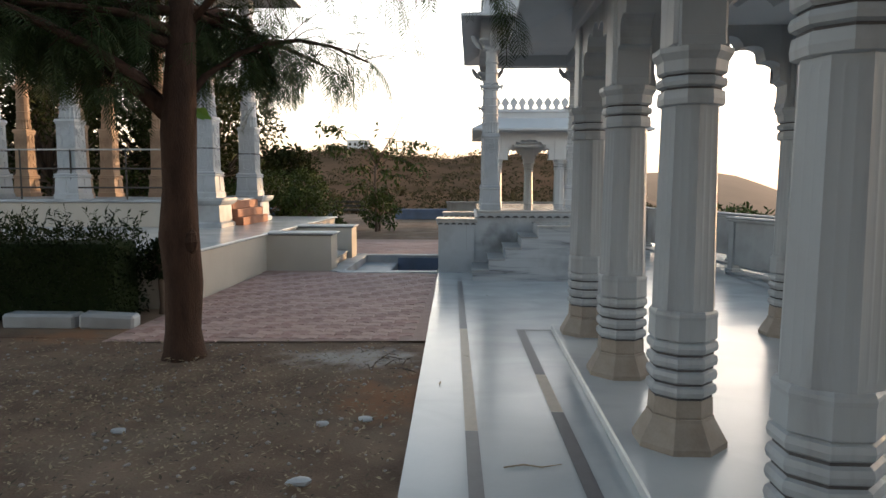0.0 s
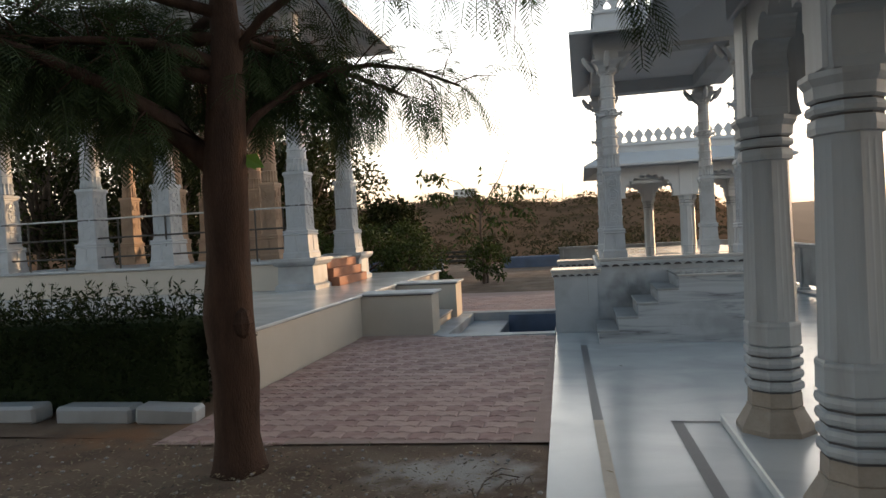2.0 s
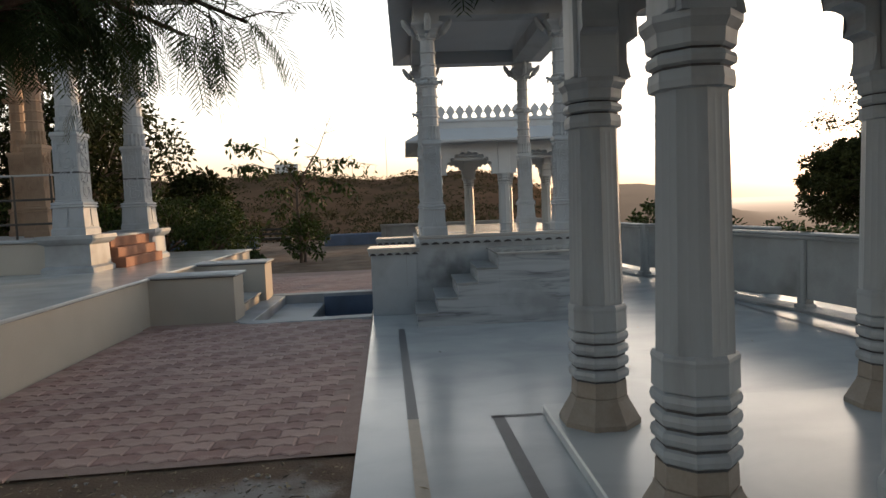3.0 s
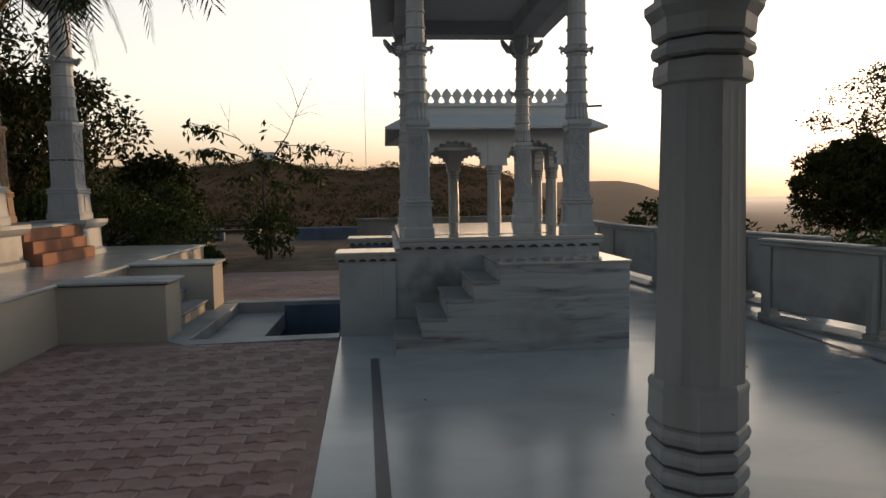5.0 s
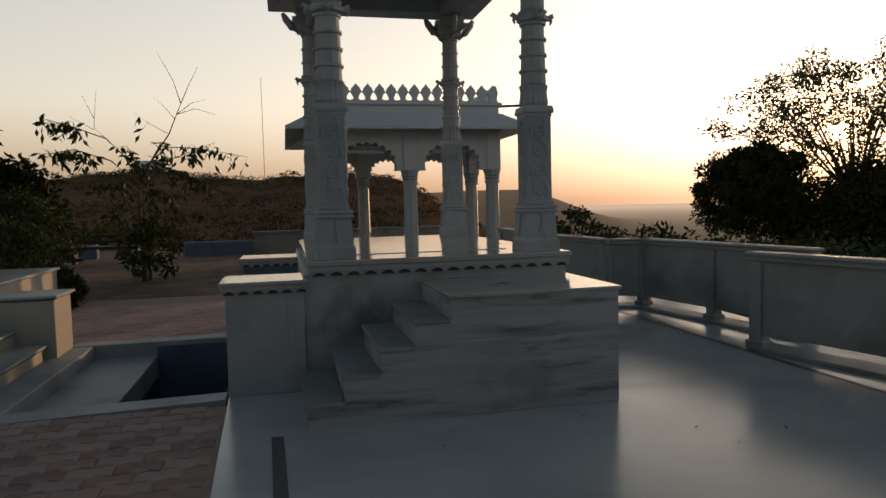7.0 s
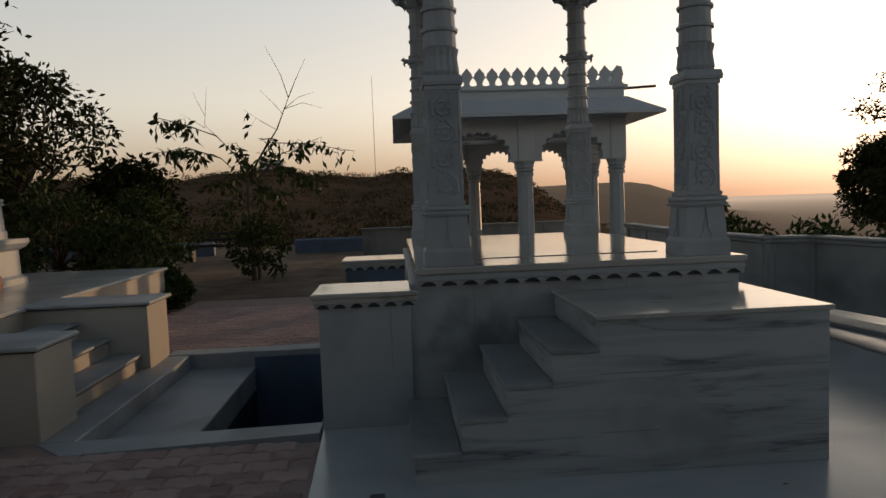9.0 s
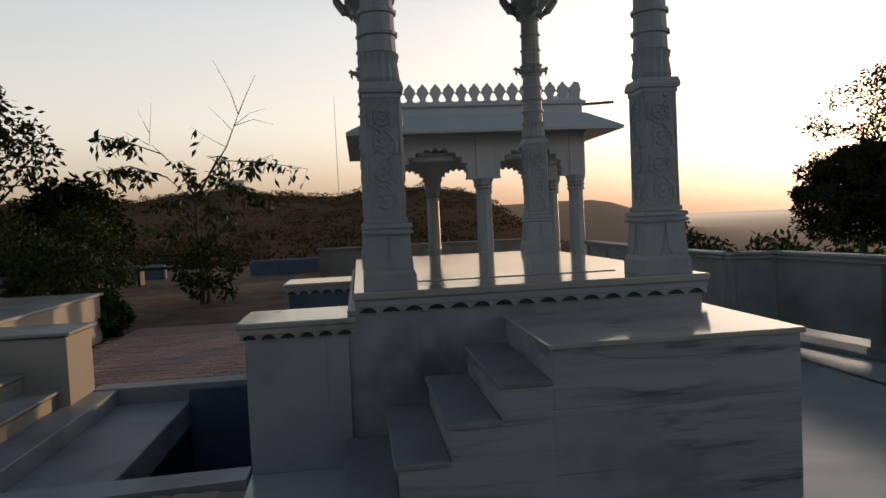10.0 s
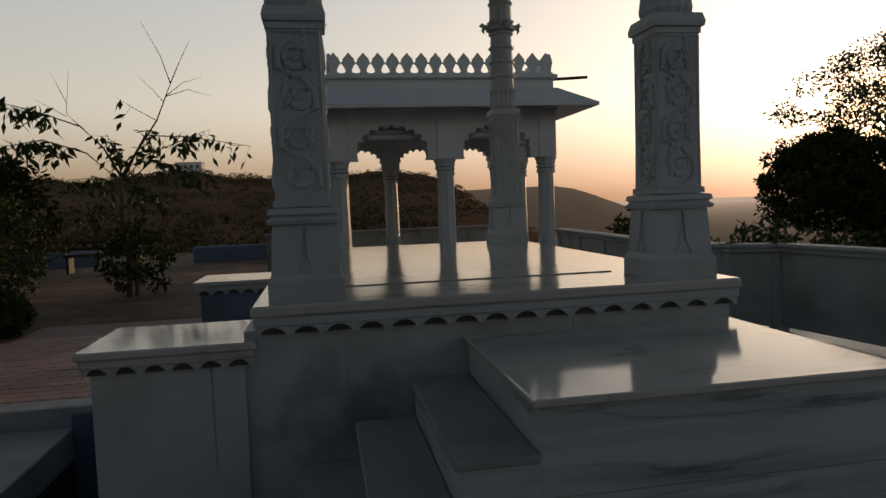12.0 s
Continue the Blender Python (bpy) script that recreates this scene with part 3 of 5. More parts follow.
# ---------- tall carved pavilion columns ----------
def scroll(shape, w, z0, z1, y):
    """Raised leaf scrolls up one face, at depth y, within half width w."""
    n = 4
    h = (z1 - z0) / n
    for k in range(n):
        cz, side = z0 + (k + 0.5) * h, (-1) ** k
        pts = []
        for i in range(17):
            t = i / 16 * 3.0 * math.pi
            r = w * 0.74 * (1 - 0.82 * i / 16)
            pts.append((side * (r * math.cos(t + 2.4) + 0.1 * w), y, cz + r * math.sin(t + 2.4)))
        shape.tube(pts, [0.016 * (1 - 0.45 * i / 16) for i in range(17)], 6)
        tail = [(side * w * 0.15, y, cz - 0.55 * h), (side * w * 0.85, y, cz - 0.3 * h), (side * w * 0.8, y, cz + 0.12 * h), (side * w * 0.1, y, cz + 0.5 * h)]
        shape.tube(tail, [0.012, 0.018, 0.017, 0.01], 6)
        for i in range(5):
            bx, bz = side * w * (-0.72 + 0.06 * (i % 3)), cz + (i - 2) * 0.19 * h
            shape.tube([(bx, y, bz), (bx + side * 0.028, y, bz + 0.03), (bx + side * 0.02, y, bz + 0.065)], [0.006, 0.015, 0.004], 5)
        for i in range(3):
            bx, bz = side * w * 0.9, cz + (i - 1.2) * 0.24 * h
            shape.tube([(bx, y, bz), (bx - side * 0.02, y, bz + 0.03)], [0.012, 0.005], 5)
    for x in (-w * 1.12, w * 1.12):
        shape.tube([(x, y, z0 - 0.02), (x, y, z1 + 0.02)], [0.007, 0.007], 4)
    for z in (z0 - 0.02, z1 + 0.02):
        shape.tube([(-w * 1.12, y, z), (w * 1.12, y, z)], [0.007, 0.007], 4)
    return shape


def pavilion_column(k=1.0, top=3.2, neck=0.9):
    """Built at the origin on its foot; k scales the girth, top is its height."""
    col = thing("column", "tall carved white marble column on a square pedestal", "column", group="pavilion columns")
    h = top / 3.2
    a = 0.16 * k
    sq = [(a + 0.022, 0), (a + 0.02, 0.1), (a + 0.004, 0.13), (a - 0.012, 0.37 * h)]
    part("pedestal", Shape().turned(0, 0, [(r, z * 1.0) for r, z in sq], 4), marble_carved, col)
    motif = Shape()
    for q in range(4):
        one = Shape().tube([(-0.045, -a - 0.004, 0.135), (-0.018, -a - 0.001, 0.2), (0, -a + 0.006, 0.355 * h), (0.018, -a - 0.001, 0.2), (0.045, -a - 0.004, 0.135)], [0.007] * 5, 5)
        c, d = ((1, 0), (0, 1), (-1, 0), (0, -1))[q]
        motif.add([(x * c - y * d, x * d + y * c, z) for x, y, z in one.v], one.f)
    part("motif", motif, marble_carved, col)
    part("cushion", Shape().turned(0, 0, [(a - 0.03, 0.37 * h), (a + 0.008, 0.373 * h), (a + 0.014, 0.39 * h), (a - 0.004, 0.405 * h), (a - 0.004, 0.411 * h), (a + 0.01, 0.42 * h), (a + 0.004, 0.445 * h), (a - 0.04, 0.453 * h)], 4), marble_carved, col)
    b = 0.128 * k
    z0, z1 = 0.453 * h, 1.33 * h
    part("shaft", Shape().turned(0, 0, [(b + 0.012, z0), (b + 0.012, z0 + 0.03), (b, z0 + 0.035), (b - 0.008, z1 - 0.035), (b + 0.004, z1 - 0.03), (b + 0.004, z1)], 4), marble_carved, col)
    carve = Shape()
    for q in range(4):
        one = scroll(Shape(), b * 0.8, z0 + 0.06, z1 - 0.06, -b + 0.004)
        c, d = ((1, 0), (0, 1), (-1, 0), (0, -1))[q]
        carve.add([(x * c - y * d, x * d + y * c, z) for x, y, z in one.v], one.f)
    part("carving", carve, marble_carved, col, "raised scrolling leaf relief")
    part("band", Shape().turned(0, 0, [(b - 0.01, z1), (b + 0.018, z1 + 0.005), (b + 0.022, z1 + 0.03), (b + 0.01, z1 + 0.075), (b - 0.02, z1 + 0.08)], 4), marble_carved, col)
    z2 = z1 + 0.08
    k = k * neck
    n = 32
    pr = [(0.135 * k, z2), (0.15 * k, z2 + 0.03), (0.135 * k, z2 + 0.14 * h), (0.15 * k, z2 + 0.2 * h), (0.12 * k, z2 + 0.21 * h)]
    fl = Shape().turned(0, 0, pr, n)
    fl.v = [(x * (1 + 0.055 * (-1) ** (i % n)), y * (1 + 0.055 * (-1) ** (i % n)), z) for i, (x, y, z) in enumerate(fl.v)]
    part("fluted_collar", fl, marble_carved, col)
    z3, z4 = z2 + 0.21 * h, 2.22 * h
    rings = []
    m = 4
    for i in range(m):
        za, zb = z3 + (z4 - z3) * i / m, z3 + (z4 - z3) * (i + 1) / m
        r = (0.135 - 0.004 * i) * k
        rings += [(r, za), (r - 0.004, zb - 0.04), (r + 0.014, zb - 0.035), (r + 0.016, zb - 0.012), (r, zb - 0.006)]
    part("neck", Shape().turned(0, 0, rings, 12), marble_carved, col)
    col_b = Shape().turned(0, 0, [(0.12 * k, z4 - 0.006), (0.16 * k, z4 + 0.01), (0.165 * k, z4 + 0.04), (0.13 * k, z4 + 0.07), (0.15 * k, z4 + 0.1), (0.12 * k, z4 + 0.12)], 8)
    for c, d in ((1, 0), (-1, 0), (0, 1), (0, -1)):
        col_b.tube([(0.1 * k * c, 0.1 * k * d, z4 + 0.05), (0.19 * k * c, 0.19 * k * d, z4 + 0.045), (0.23 * k * c, 0.23 * k * d, z4 + 0.07), (0.245 * k * c, 0.245 * k * d, z4 + 0.055)], [0.03 * k, 0.032 * k, 0.028 * k, 0.02 * k], 8)
        col_b.tube([(0.2 * k * c, 0.2 * k * d, z4 + 0.06), (0.215 * k * c, 0.215 * k * d, z4 + 0.01), (0.2 * k * c, 0.2 * k * d, z4 - 0.02)], [0.02 * k, 0.018 * k, 0.008 * k], 6)
    part("bracket_collar", col_b, marble_carved, col)
    z5 = z4 + 0.12
    rings = []
    for i in range(3):
        za, zb = z5 + (top - 0.3 - z5) * i / 3, z5 + (top - 0.3 - z5) * (i + 1) / 3
        r = (0.125 - 0.003 * i) * k
        rings += [(r, za), (r - 0.003, zb - 0.035), (r + 0.012, zb - 0.03), (r + 0.012, zb - 0.01), (r, zb - 0.005)]
    part("upper_neck", Shape().turned(0, 0, rings, 12), marble_carved, col)
    zc = top - 0.305
    part("capital", Shape().turned(0, 0, [(0.12 * k, zc), (0.15 * k, zc + 0.03), (0.15 * k, zc + 0.07), (0.18 * k, zc + 0.12), (0.25 * k, zc + 0.17), (0.26 * k, zc + 0.2), (0.2 * k, zc + 0.21), (0.2 * k, zc + 0.305)], 4), marble_carved, col)
    arms = Shape()
    for c, d in ((1, 0), (-1, 0), (0, 1), (0, -1)):
        arms.tube([(0.15 * k * c, 0.15 * k * d, zc + 0.03), (0.26 * k * c, 0.26 * k * d, zc + 0.1), (0.36 * k * c, 0.36 * k * d, zc + 0.22), (0.4 * k * c, 0.4 * k * d, zc + 0.29)], [0.05 * k, 0.06 * k, 0.055 * k, 0.03 * k], 6)
    part("brackets", arms, marble_carved, col)
    return col


proto = pavilion_column(1.0, 3.2)
mid = [(0.66, 12.53), (2.645, 12.55), (0.66, 16.1), (2.7, 16.1)]
proto.location = (*mid[0], PZ)
for x, y in mid[1:]:
    copy_thing(proto, pose(x, y, PZ))


# ---------- roofs with eave, parapet wall and merlons ----------
def merlon_row(parent, x0, x1, y0, y1, z, pitch, height, axis, thick=0.05):
    """Pierced lotus-bud merlons along one side."""
    length = (x1 - x0) if axis == "x" else (y1 - y0)
    n = max(2, round(length / pitch))
    w = length / n
    prof = [(0.5, -0.06), (0.5, 0.1), (0.27, 0.13), (0.21, 0.2), (0.24, 0.3), (0.32, 0.38), (0.34, 0.44), (0.499, 0.54), (0.38, 0.66), (0.39, 0.72), (0.2, 0.84), (0.1, 0.92), (0.0, 1.0)]
    bud = [((-a * w, b * height), (a * w, b * height)) for a, b in prof]
    q = Shape().extruded([((p[0][0], p[0][1]), (p[1][0], p[1][1])) for p in bud], -thick / 2, thick / 2)
    me = q.mesh("merlon", white_paint)
    for i in range(n):
        ob = new("merlon", me)
        ob.parent = parent
        if axis == "x":
            ob.matrix_local = Matrix.Translation(Vector((x0 + (i + 0.5) * w, y0, z)) - parent.location)
        else:
            ob.matrix_local = Matrix.Translation(Vector((x0, y0 + (i + 0.5) * w, z)) - parent.location) @ pose(0, 0, 0, 0, 0, 90)


def eave(x0, x1, y0, y1, wx0, wx1, wy0, wy1, z_out, z_in, thick=0.05):
    """A sloping stone eave from the wall line out and down, with thickness."""
    s = Shape()
    outer = [(x0, y0), (x1, y0), (x1, y1), (x0, y1)]
    inner = [(wx0, wy0), (wx1, wy0), (wx1, wy1), (wx0, wy1)]
    p = [(*a, z_out) for a in outer] + [(*a, z_in) for a in inner] + [(*a, z_out - thick) for a in outer] + [(*a, z_in - thick * 1.4) for a in inner]
    f = []
    for i in range(4):
        j = (i + 1) % 4
        f += [(i, j, 4 + j, 4 + i), (8 + j, 8 + i, 12 + i, 12 + j), (8 + i, 8 + j, j, i)]
    f += [(4, 5, 6, 7), (15, 14, 13, 12)]
    return s.add(p, f)


roof = thing("pavilion_roof", "flat white pavilion roof with sloping eave and pierced merlons", "roof", 1.65, 14.05, 4.36)
beam = Shape()
beam.box(0.46, 2.84, 12.4, 12.76, 4.36, 4.64, 0.01).box(0.46, 2.84, 15.82, 16.18, 4.36, 4.64, 0.01).box(0.46, 0.82, 12.76, 15.82, 4.362, 4.64, 0.01).box(2.48, 2.84, 12.76, 15.82, 4.362, 4.64, 0.01)
tp("beams", beam, marble_wall, roof)
tp("ceiling_slab", Shape().box(0.5, 2.8, 12.44, 16.14, 4.6, 4.7), white_paint, roof)
tp("eave", eave(0.1, 3.22, 11.72, 16.65, 0.46, 2.84, 12.4, 16.18, 4.56, 4.74, 0.045), white_paint, roof)
tp("parapet_wall", Shape().box(0.5, 2.8, 12.44, 16.14, 4.66, 5.0, 0.01), white_paint, roof)
tp("moulding", Shape().box(0.46, 2.84, 12.4, 16.18, 4.98, 5.03, 0.015), white_paint, roof)
for ax, c in (("x", (0.5, 2.8, 12.47, 12.47)), ("x", (0.5, 2.8, 16.11, 16.11)), ("y", (0.53, 0.53, 12.44, 16.14)), ("y", (2.77, 2.77, 12.44, 16.14))):
    merlon_row(roof, c[0], c[1], c[2], c[3], 5.02, 0.2, 0.3, ax)


# ---------- octagonal colonnade columns ----------
def octagon_column(top=2.36, wide=1.0):
    col = thing("column", "octagonal veined marble column with ringed base and capital", "column", group="colonnade columns")
    w = wide
    part("foot", Shape().turned(0, 0, [(0.285 * w, 0), (0.285 * w, 0.035), (0.275 * w, 0.05), (0.235 * w, 0.12), (0.205 * w, 0.17), (0.2 * w, 0.19)], 8), marble_soiled, col, "dust-browned flared octagonal foot")
    part("block", Shape().turned(0, 0, [(0.19 * w, 0.19), (0.195 * w, 0.2), (0.19 * w, 0.3)], 8), marble_soiled, col)
    z = 0.3
    for k in range(4):
        part("ring", Shape().turned(0, 0, [(0.185 * w, z + 0.012), (0.205 * w, z + 0.024), (0.212 * w, z + 0.05), (0.205 * w, z + 0.076), (0.185 * w, z + 0.086)], 8), marble_column, col)
        part("groove", Shape().turned(0, 0, [(0.186 * w, z - 0.002), (0.186 * w, z + 0.013)], 8), joint_shade_dark, col)
        z += 0.086
    part("lower_drum", Shape().turned(0, 0, [(0.19 * w, z), (0.203 * w, z + 0.01), (0.2 * w, z + 0.13), (0.204 * w, z + 0.15), (0.201 * w, z + 0.165), (0.19 * w, z + 0.18)], 8), marble_column, col)
    z += 0.18
    zt = top - 0.32
    # eight sides with three shallow flutes on each
    shaft = Shape().turned(0, 0, [(0.19 * w, z), (0.19 * w, z + 0.02), (0.19 * w, z + 0.05), (0.172 * w, zt - 0.05), (0.172 * w, zt - 0.02), (0.172 * w, zt)], 96, 0.0)
    fluted = []
    for vx, vy, vz in shaft.v:
        t = math.atan2(vy, vx)
        u = (t / (math.pi / 4)) % 1.0
        side = 1 / math.cos((u - 0.5) * math.pi / 4)
        deep = 0.013 if z + 0.03 < vz < zt - 0.03 else 0.0
        r = side * (1 - deep * abs(math.sin(3 * math.pi * u)) ** 0.7)
        fluted.append((vx * r, vy * r, vz))
    shaft.v = fluted
    part("shaft", shaft, marble_column, col)
    part("neck_band", Shape().turned(0, 0, [(0.175 * w, zt), (0.192 * w, zt + 0.008), (0.196 * w, zt + 0.04), (0.19 * w, zt + 0.085), (0.175 * w, zt + 0.09)], 8), marble_column, col)
    part("groove", Shape().turned(0, 0, [(0.173 * w, zt + 0.088), (0.173 * w, zt + 0.104)], 8), joint_shade_dark, col)
    part("ring", Shape().turned(0, 0, [(0.175 * w, zt + 0.102), (0.198 * w, zt + 0.112), (0.204 * w, zt + 0.135), (0.196 * w, zt + 0.158), (0.175 * w, zt + 0.165)], 8), marble_column, col)
    part("groove", Shape().turned(0, 0, [(0.173 * w, zt + 0.163), (0.173 * w, zt + 0.178)], 8), joint_shade_dark, col)
    part("capital", Shape().turned(0, 0, [(0.185 * w, zt + 0.176), (0.2 * w, zt + 0.19), (0.205 * w, zt + 0.25), (0.23 * w, zt + 0.29), (0.23 * w, zt + 0.32)], 8), marble_column, col)
    return col


CZ = 0.08
oct_one = octagon_column(2.32, 0.9)
AX, BX = 1.54, 3.6
A_ROWS = [6.9, 5.4, 3.9, 2.4, 0.9, -0.6]


def row_x(y):
    """The colonnade's front row runs slightly askew."""
    return 1.515 + 0.02 * (6.9 - y) + (0.05 if y < 3 else 0.0)


oct_one.location = (row_x(A_ROWS[0]), A_ROWS[0], CZ)
for y in A_ROWS[1:]:
    copy_thing(oct_one, pose(row_x(y), y, CZ))
for y in A_ROWS:
    copy_thing(oct_one, pose(BX, y, CZ))


def foil_arch(width, z_spring, z_apex, z_top, half, thick, foils=9, cusp=0.05):
    """A cusped arch panel centred on x = 0 between supports half wide."""
    a = width / 2 - half
    out = [((-width / 2, z_spring), (-width / 2, z_top))]
    n = foils * 8
    for i in range(n + 1):
        t = math.pi * (1 - i / n)
        bulge = cusp * abs(math.sin(foils * t)) ** 0.8
        r = 1 + bulge / a
        x = a * math.cos(t) * min(r, 1.03 / max(0.3, abs(math.cos(t)))) if abs(math.cos(t)) > 0.2 else a * math.cos(t) * r
        z = z_spring + (z_apex - z_spring) * (math.sin(t) ** 0.85) * r
        x = max(-width / 2 + 0.02, min(width / 2 - 0.02, x))
        hx = -width / 2 + width * i / n
        hx = max(-width / 2 + 0.01, min(width / 2 - 0.01, hx))
        out.append(((x, z), (hx, z_top)))
    out.append(((width / 2, z_spring), (width / 2, z_top)))
    return Shape().extruded(out, -thick / 2, thick / 2)


top_z = CZ + 2.32
arch_mesh = foil_arch(1.485, top_z, top_z + 0.6, 3.2, 0.2, 0.24, 7, 0.085).mesh("cusped_arch", marble_column)
cross_mesh = foil_arch(2.045, top_z, top_z + 0.66, 3.2, 0.2, 0.24, 9, 0.085).mesh("cusped_arch", marble_column)
colonnade = thing("colonnade_arcade", "row of cusped marble arches carrying a flat stone roof", "arcade", 2.5, 3.5, top_z)
for x in (AX, BX):
    for y0, y1 in zip(A_ROWS[1:], A_ROWS[:-1]):
        ob = new("cusped_arch", arch_mesh)
        ob.parent = colonnade
        xm = row_x((y0 + y1) / 2) if x == AX else x
        ob.matrix_local = Matrix.Translation(Vector((xm, (y0 + y1) / 2, 0)) - colonnade.location) @ pose(0, 0, 0, 0, 0, 92 if x == AX else 90)
for y in A_ROWS:
    ob = new("cusped_arch", cross_mesh)
    ob.parent = colonnade
    ob.matrix_local = Matrix.Translation(Vector(((AX + BX) / 2, y, 0)) - colonnade.location)
tp("roof_slab", Shape().box(AX - 0.2, BX + 0.2, -2.5, 7.15, 3.2, 3.45, 0.01), white_paint, colonnade)
tp("eave", eave(0.72, BX + 0.85, -2.6, 7.65, AX - 0.2, BX + 0.2, -2.5, 7.15, 3.28, 3.55, 0.05), white_paint, colonnade)
for y in A_ROWS:
    for x in (AX, BX):
        xc = row_x(y) if x == AX else x
        tp("corbel", Shape().box(xc - 0.15, xc + 0.15, y - 0.15, y + 0.15, top_z, 3.2, 0.02), marble_column, colonnade)


# ---------- far pavilion ----------
FZ = 0.0
far_col = octagon_column(2.42, 0.85)
fx, fy = (1.1, 3.1, 5.1), (21.75, 23.6, 25.45)
back_x = (1.1, 2.43, 3.77, 5.1)
far_spots = [(x, fy[0]) for x in fx] + [(fx[0], fy[1]), (fx[2], fy[1])] + [(x, fy[2]) for x in back_x]
far_col.location = (*far_spots[0], FZ)
for x, y in far_spots[1:]:
    copy_thing(far_col, pose(x, y, FZ))
far_pav = thing("far_pavilion", "white arcaded pavilion with cusped arches, deep eave and pierced merlons", "pavilion", 3.1, 23.7, 2.42)
fm = foil_arch(2.0, 2.42, 3.0, 3.3, 0.36, 0.28, 11, 0.08).mesh("cusped_arch", white_paint)
for x in (2.1, 4.1):
    ob = new("cusped_arch", fm)
    ob.parent = far_pav
    ob.matrix_local = Matrix.Translation(Vector((x, fy[0], 0)) - far_pav.location)
side_arch = foil_arch(1.85, 2.42, 2.98, 3.3, 0.3, 0.28, 9, 0.08).mesh("cusped_arch", white_paint)
for x in (fx[0], fx[2]):
    for y in (22.675, 24.525):
        ob = new("cusped_arch", side_arch)
        ob.parent = far_pav
        ob.matrix_local = Matrix.Translation(Vector((x, y, 0)) - far_pav.location) @ pose(0, 0, 0, 0, 0, 90)
back_arch = foil_arch(1.333, 2.42, 2.86, 3.3, 0.22, 0.28, 9, 0.06).mesh("cusped_arch", white_paint)
for a, b in zip(back_x[:-1], back_x[1:]):
    ob = new("cusped_arch", back_arch)
    ob.parent = far_pav
    ob.matrix_local = Matrix.Translation(Vector(((a + b) / 2, fy[2], 0)) - far_pav.location)
for x, y in far_spots:
    tp("corbel", Shape().box(x - 0.17, x + 0.17, y - 0.17, y + 0.17, 2.42, 3.3, 0.01), white_paint, far_pav)
# stepped hood courses inside the front arches
for x in (2.1, 4.1):
    for k in range(4):
        w = 0.46 - 0.1 * k
        tp("hood_course", Shape().box(x - w, x + w, fy[0] + 0.15, fy[0] + 0.5, 2.84 + 0.1 * k, 2.93 + 0.1 * k, 0.02), white_paint, far_pav)
tp("roof_slab", Shape().box(0.9, 5.3, 21.55, 25.95, 3.3, 3.7, 0.01), white_paint, far_pav)
tp("eave", eave(0.3, 5.9, 20.95, 26.55, 0.9, 5.3, 21.55, 25.95, 3.36, 3.72, 0.06), white_paint, far_pav)
tp("parapet_wall", Shape().box(0.95, 5.25, 21.6, 25.9, 3.7, 3.95, 0.01), white_paint, far_pav)
tp("moulding", Shape().box(0.88, 5.32, 21.53, 25.97, 3.9, 3.98, 0.02), white_paint, far_pav)
for ax, c in (("x", (0.95, 5.25, 21.65, 21.65)), ("x", (0.95, 5.25, 25.85, 25.85)), ("y", (1.0, 1.0, 21.6, 25.9)), ("y", (5.2, 5.2, 21.6, 25.9))):
    merlon_row(far_pav, c[0], c[1], c[2], c[3], 3.97, 0.27, 0.42, ax, 0.07)
tp("waterspout", Shape().tube([(5.2, 21.9, 3.93), (6.0, 21.75, 3.95)], [0.03, 0.03], 8), iron_dark, far_pav, "dark projecting rain spout")


# ---------- parapet walls ----------
def parapet(points, label, top=1.05, spacing=1.25):
    """A marble balustrade of solid panels between posts, raised on feet over a slot."""
    x0, y0 = points[0]
    wall = thing("parapet", label, "parapet", x0, y0, 0)
    for (xa, ya), (xb, yb) in zip(points[:-1], points[1:]):
        length = math.hypot(xb - xa, yb - ya)
        ang = math.atan2(yb - ya, xb - xa)
        m = Matrix.Translation((xa - x0, ya - y0, 0)) @ Matrix.Rotation(ang, 4, "Z")
        n = max(1, round(length / spacing))
        w = length / n
        for k in range(n):
            ob = part("panel", Shape().box(k * w + 0.07, (k + 1) * w - 0.07, -0.04, 0.04, 0.17, top - 0.09, 0.005), marble_parapet, wall)
            ob.matrix_local = m
        for k in range(n + 1):
            q = Shape().box(k * w - 0.075, k * w + 0.075, -0.075, 0.075, 0.06, top - 0.09, 0.012).box(k * w - 0.1, k * w + 0.1, -0.1, 0.1, 0.0, 0.1, 0.015)
            ob = part("post", q, marble_parapet, wall)
            ob.matrix_local = m
        q = Shape().box(-0.12, length + 0.12, -0.12, 0.12, top - 0.045, top, 0.018).box(-0.1, length + 0.1, -0.1, 0.1, top - 0.09, top - 0.045, 0.012)
        ob = part("coping", q, marble_parapet, wall)
        ob.matrix_local = m
        ob = part("plinth_course", Shape().box(0, length, -0.16, 0.2, 0.0, 0.045, 0.01), marble_parapet, wall)
        ob.matrix_local = m
    return wall


parapet([(5.15, 12.45), (5.5, 11.0), (5.85, 8.0), (5.9, -6.0)], "white marble parapet of flat panels between square posts")
parapet([(5.95, 12.65), (5.5, 15.45), (5.0, 15.65), (4.85, 17.4), (5.05, 20.8)], "white marble parapet stepping round a bay")
parapet([(5.9, 26.6), (-0.6, 26.6)], "white marble parapet behind the far pavilion", 0.95)


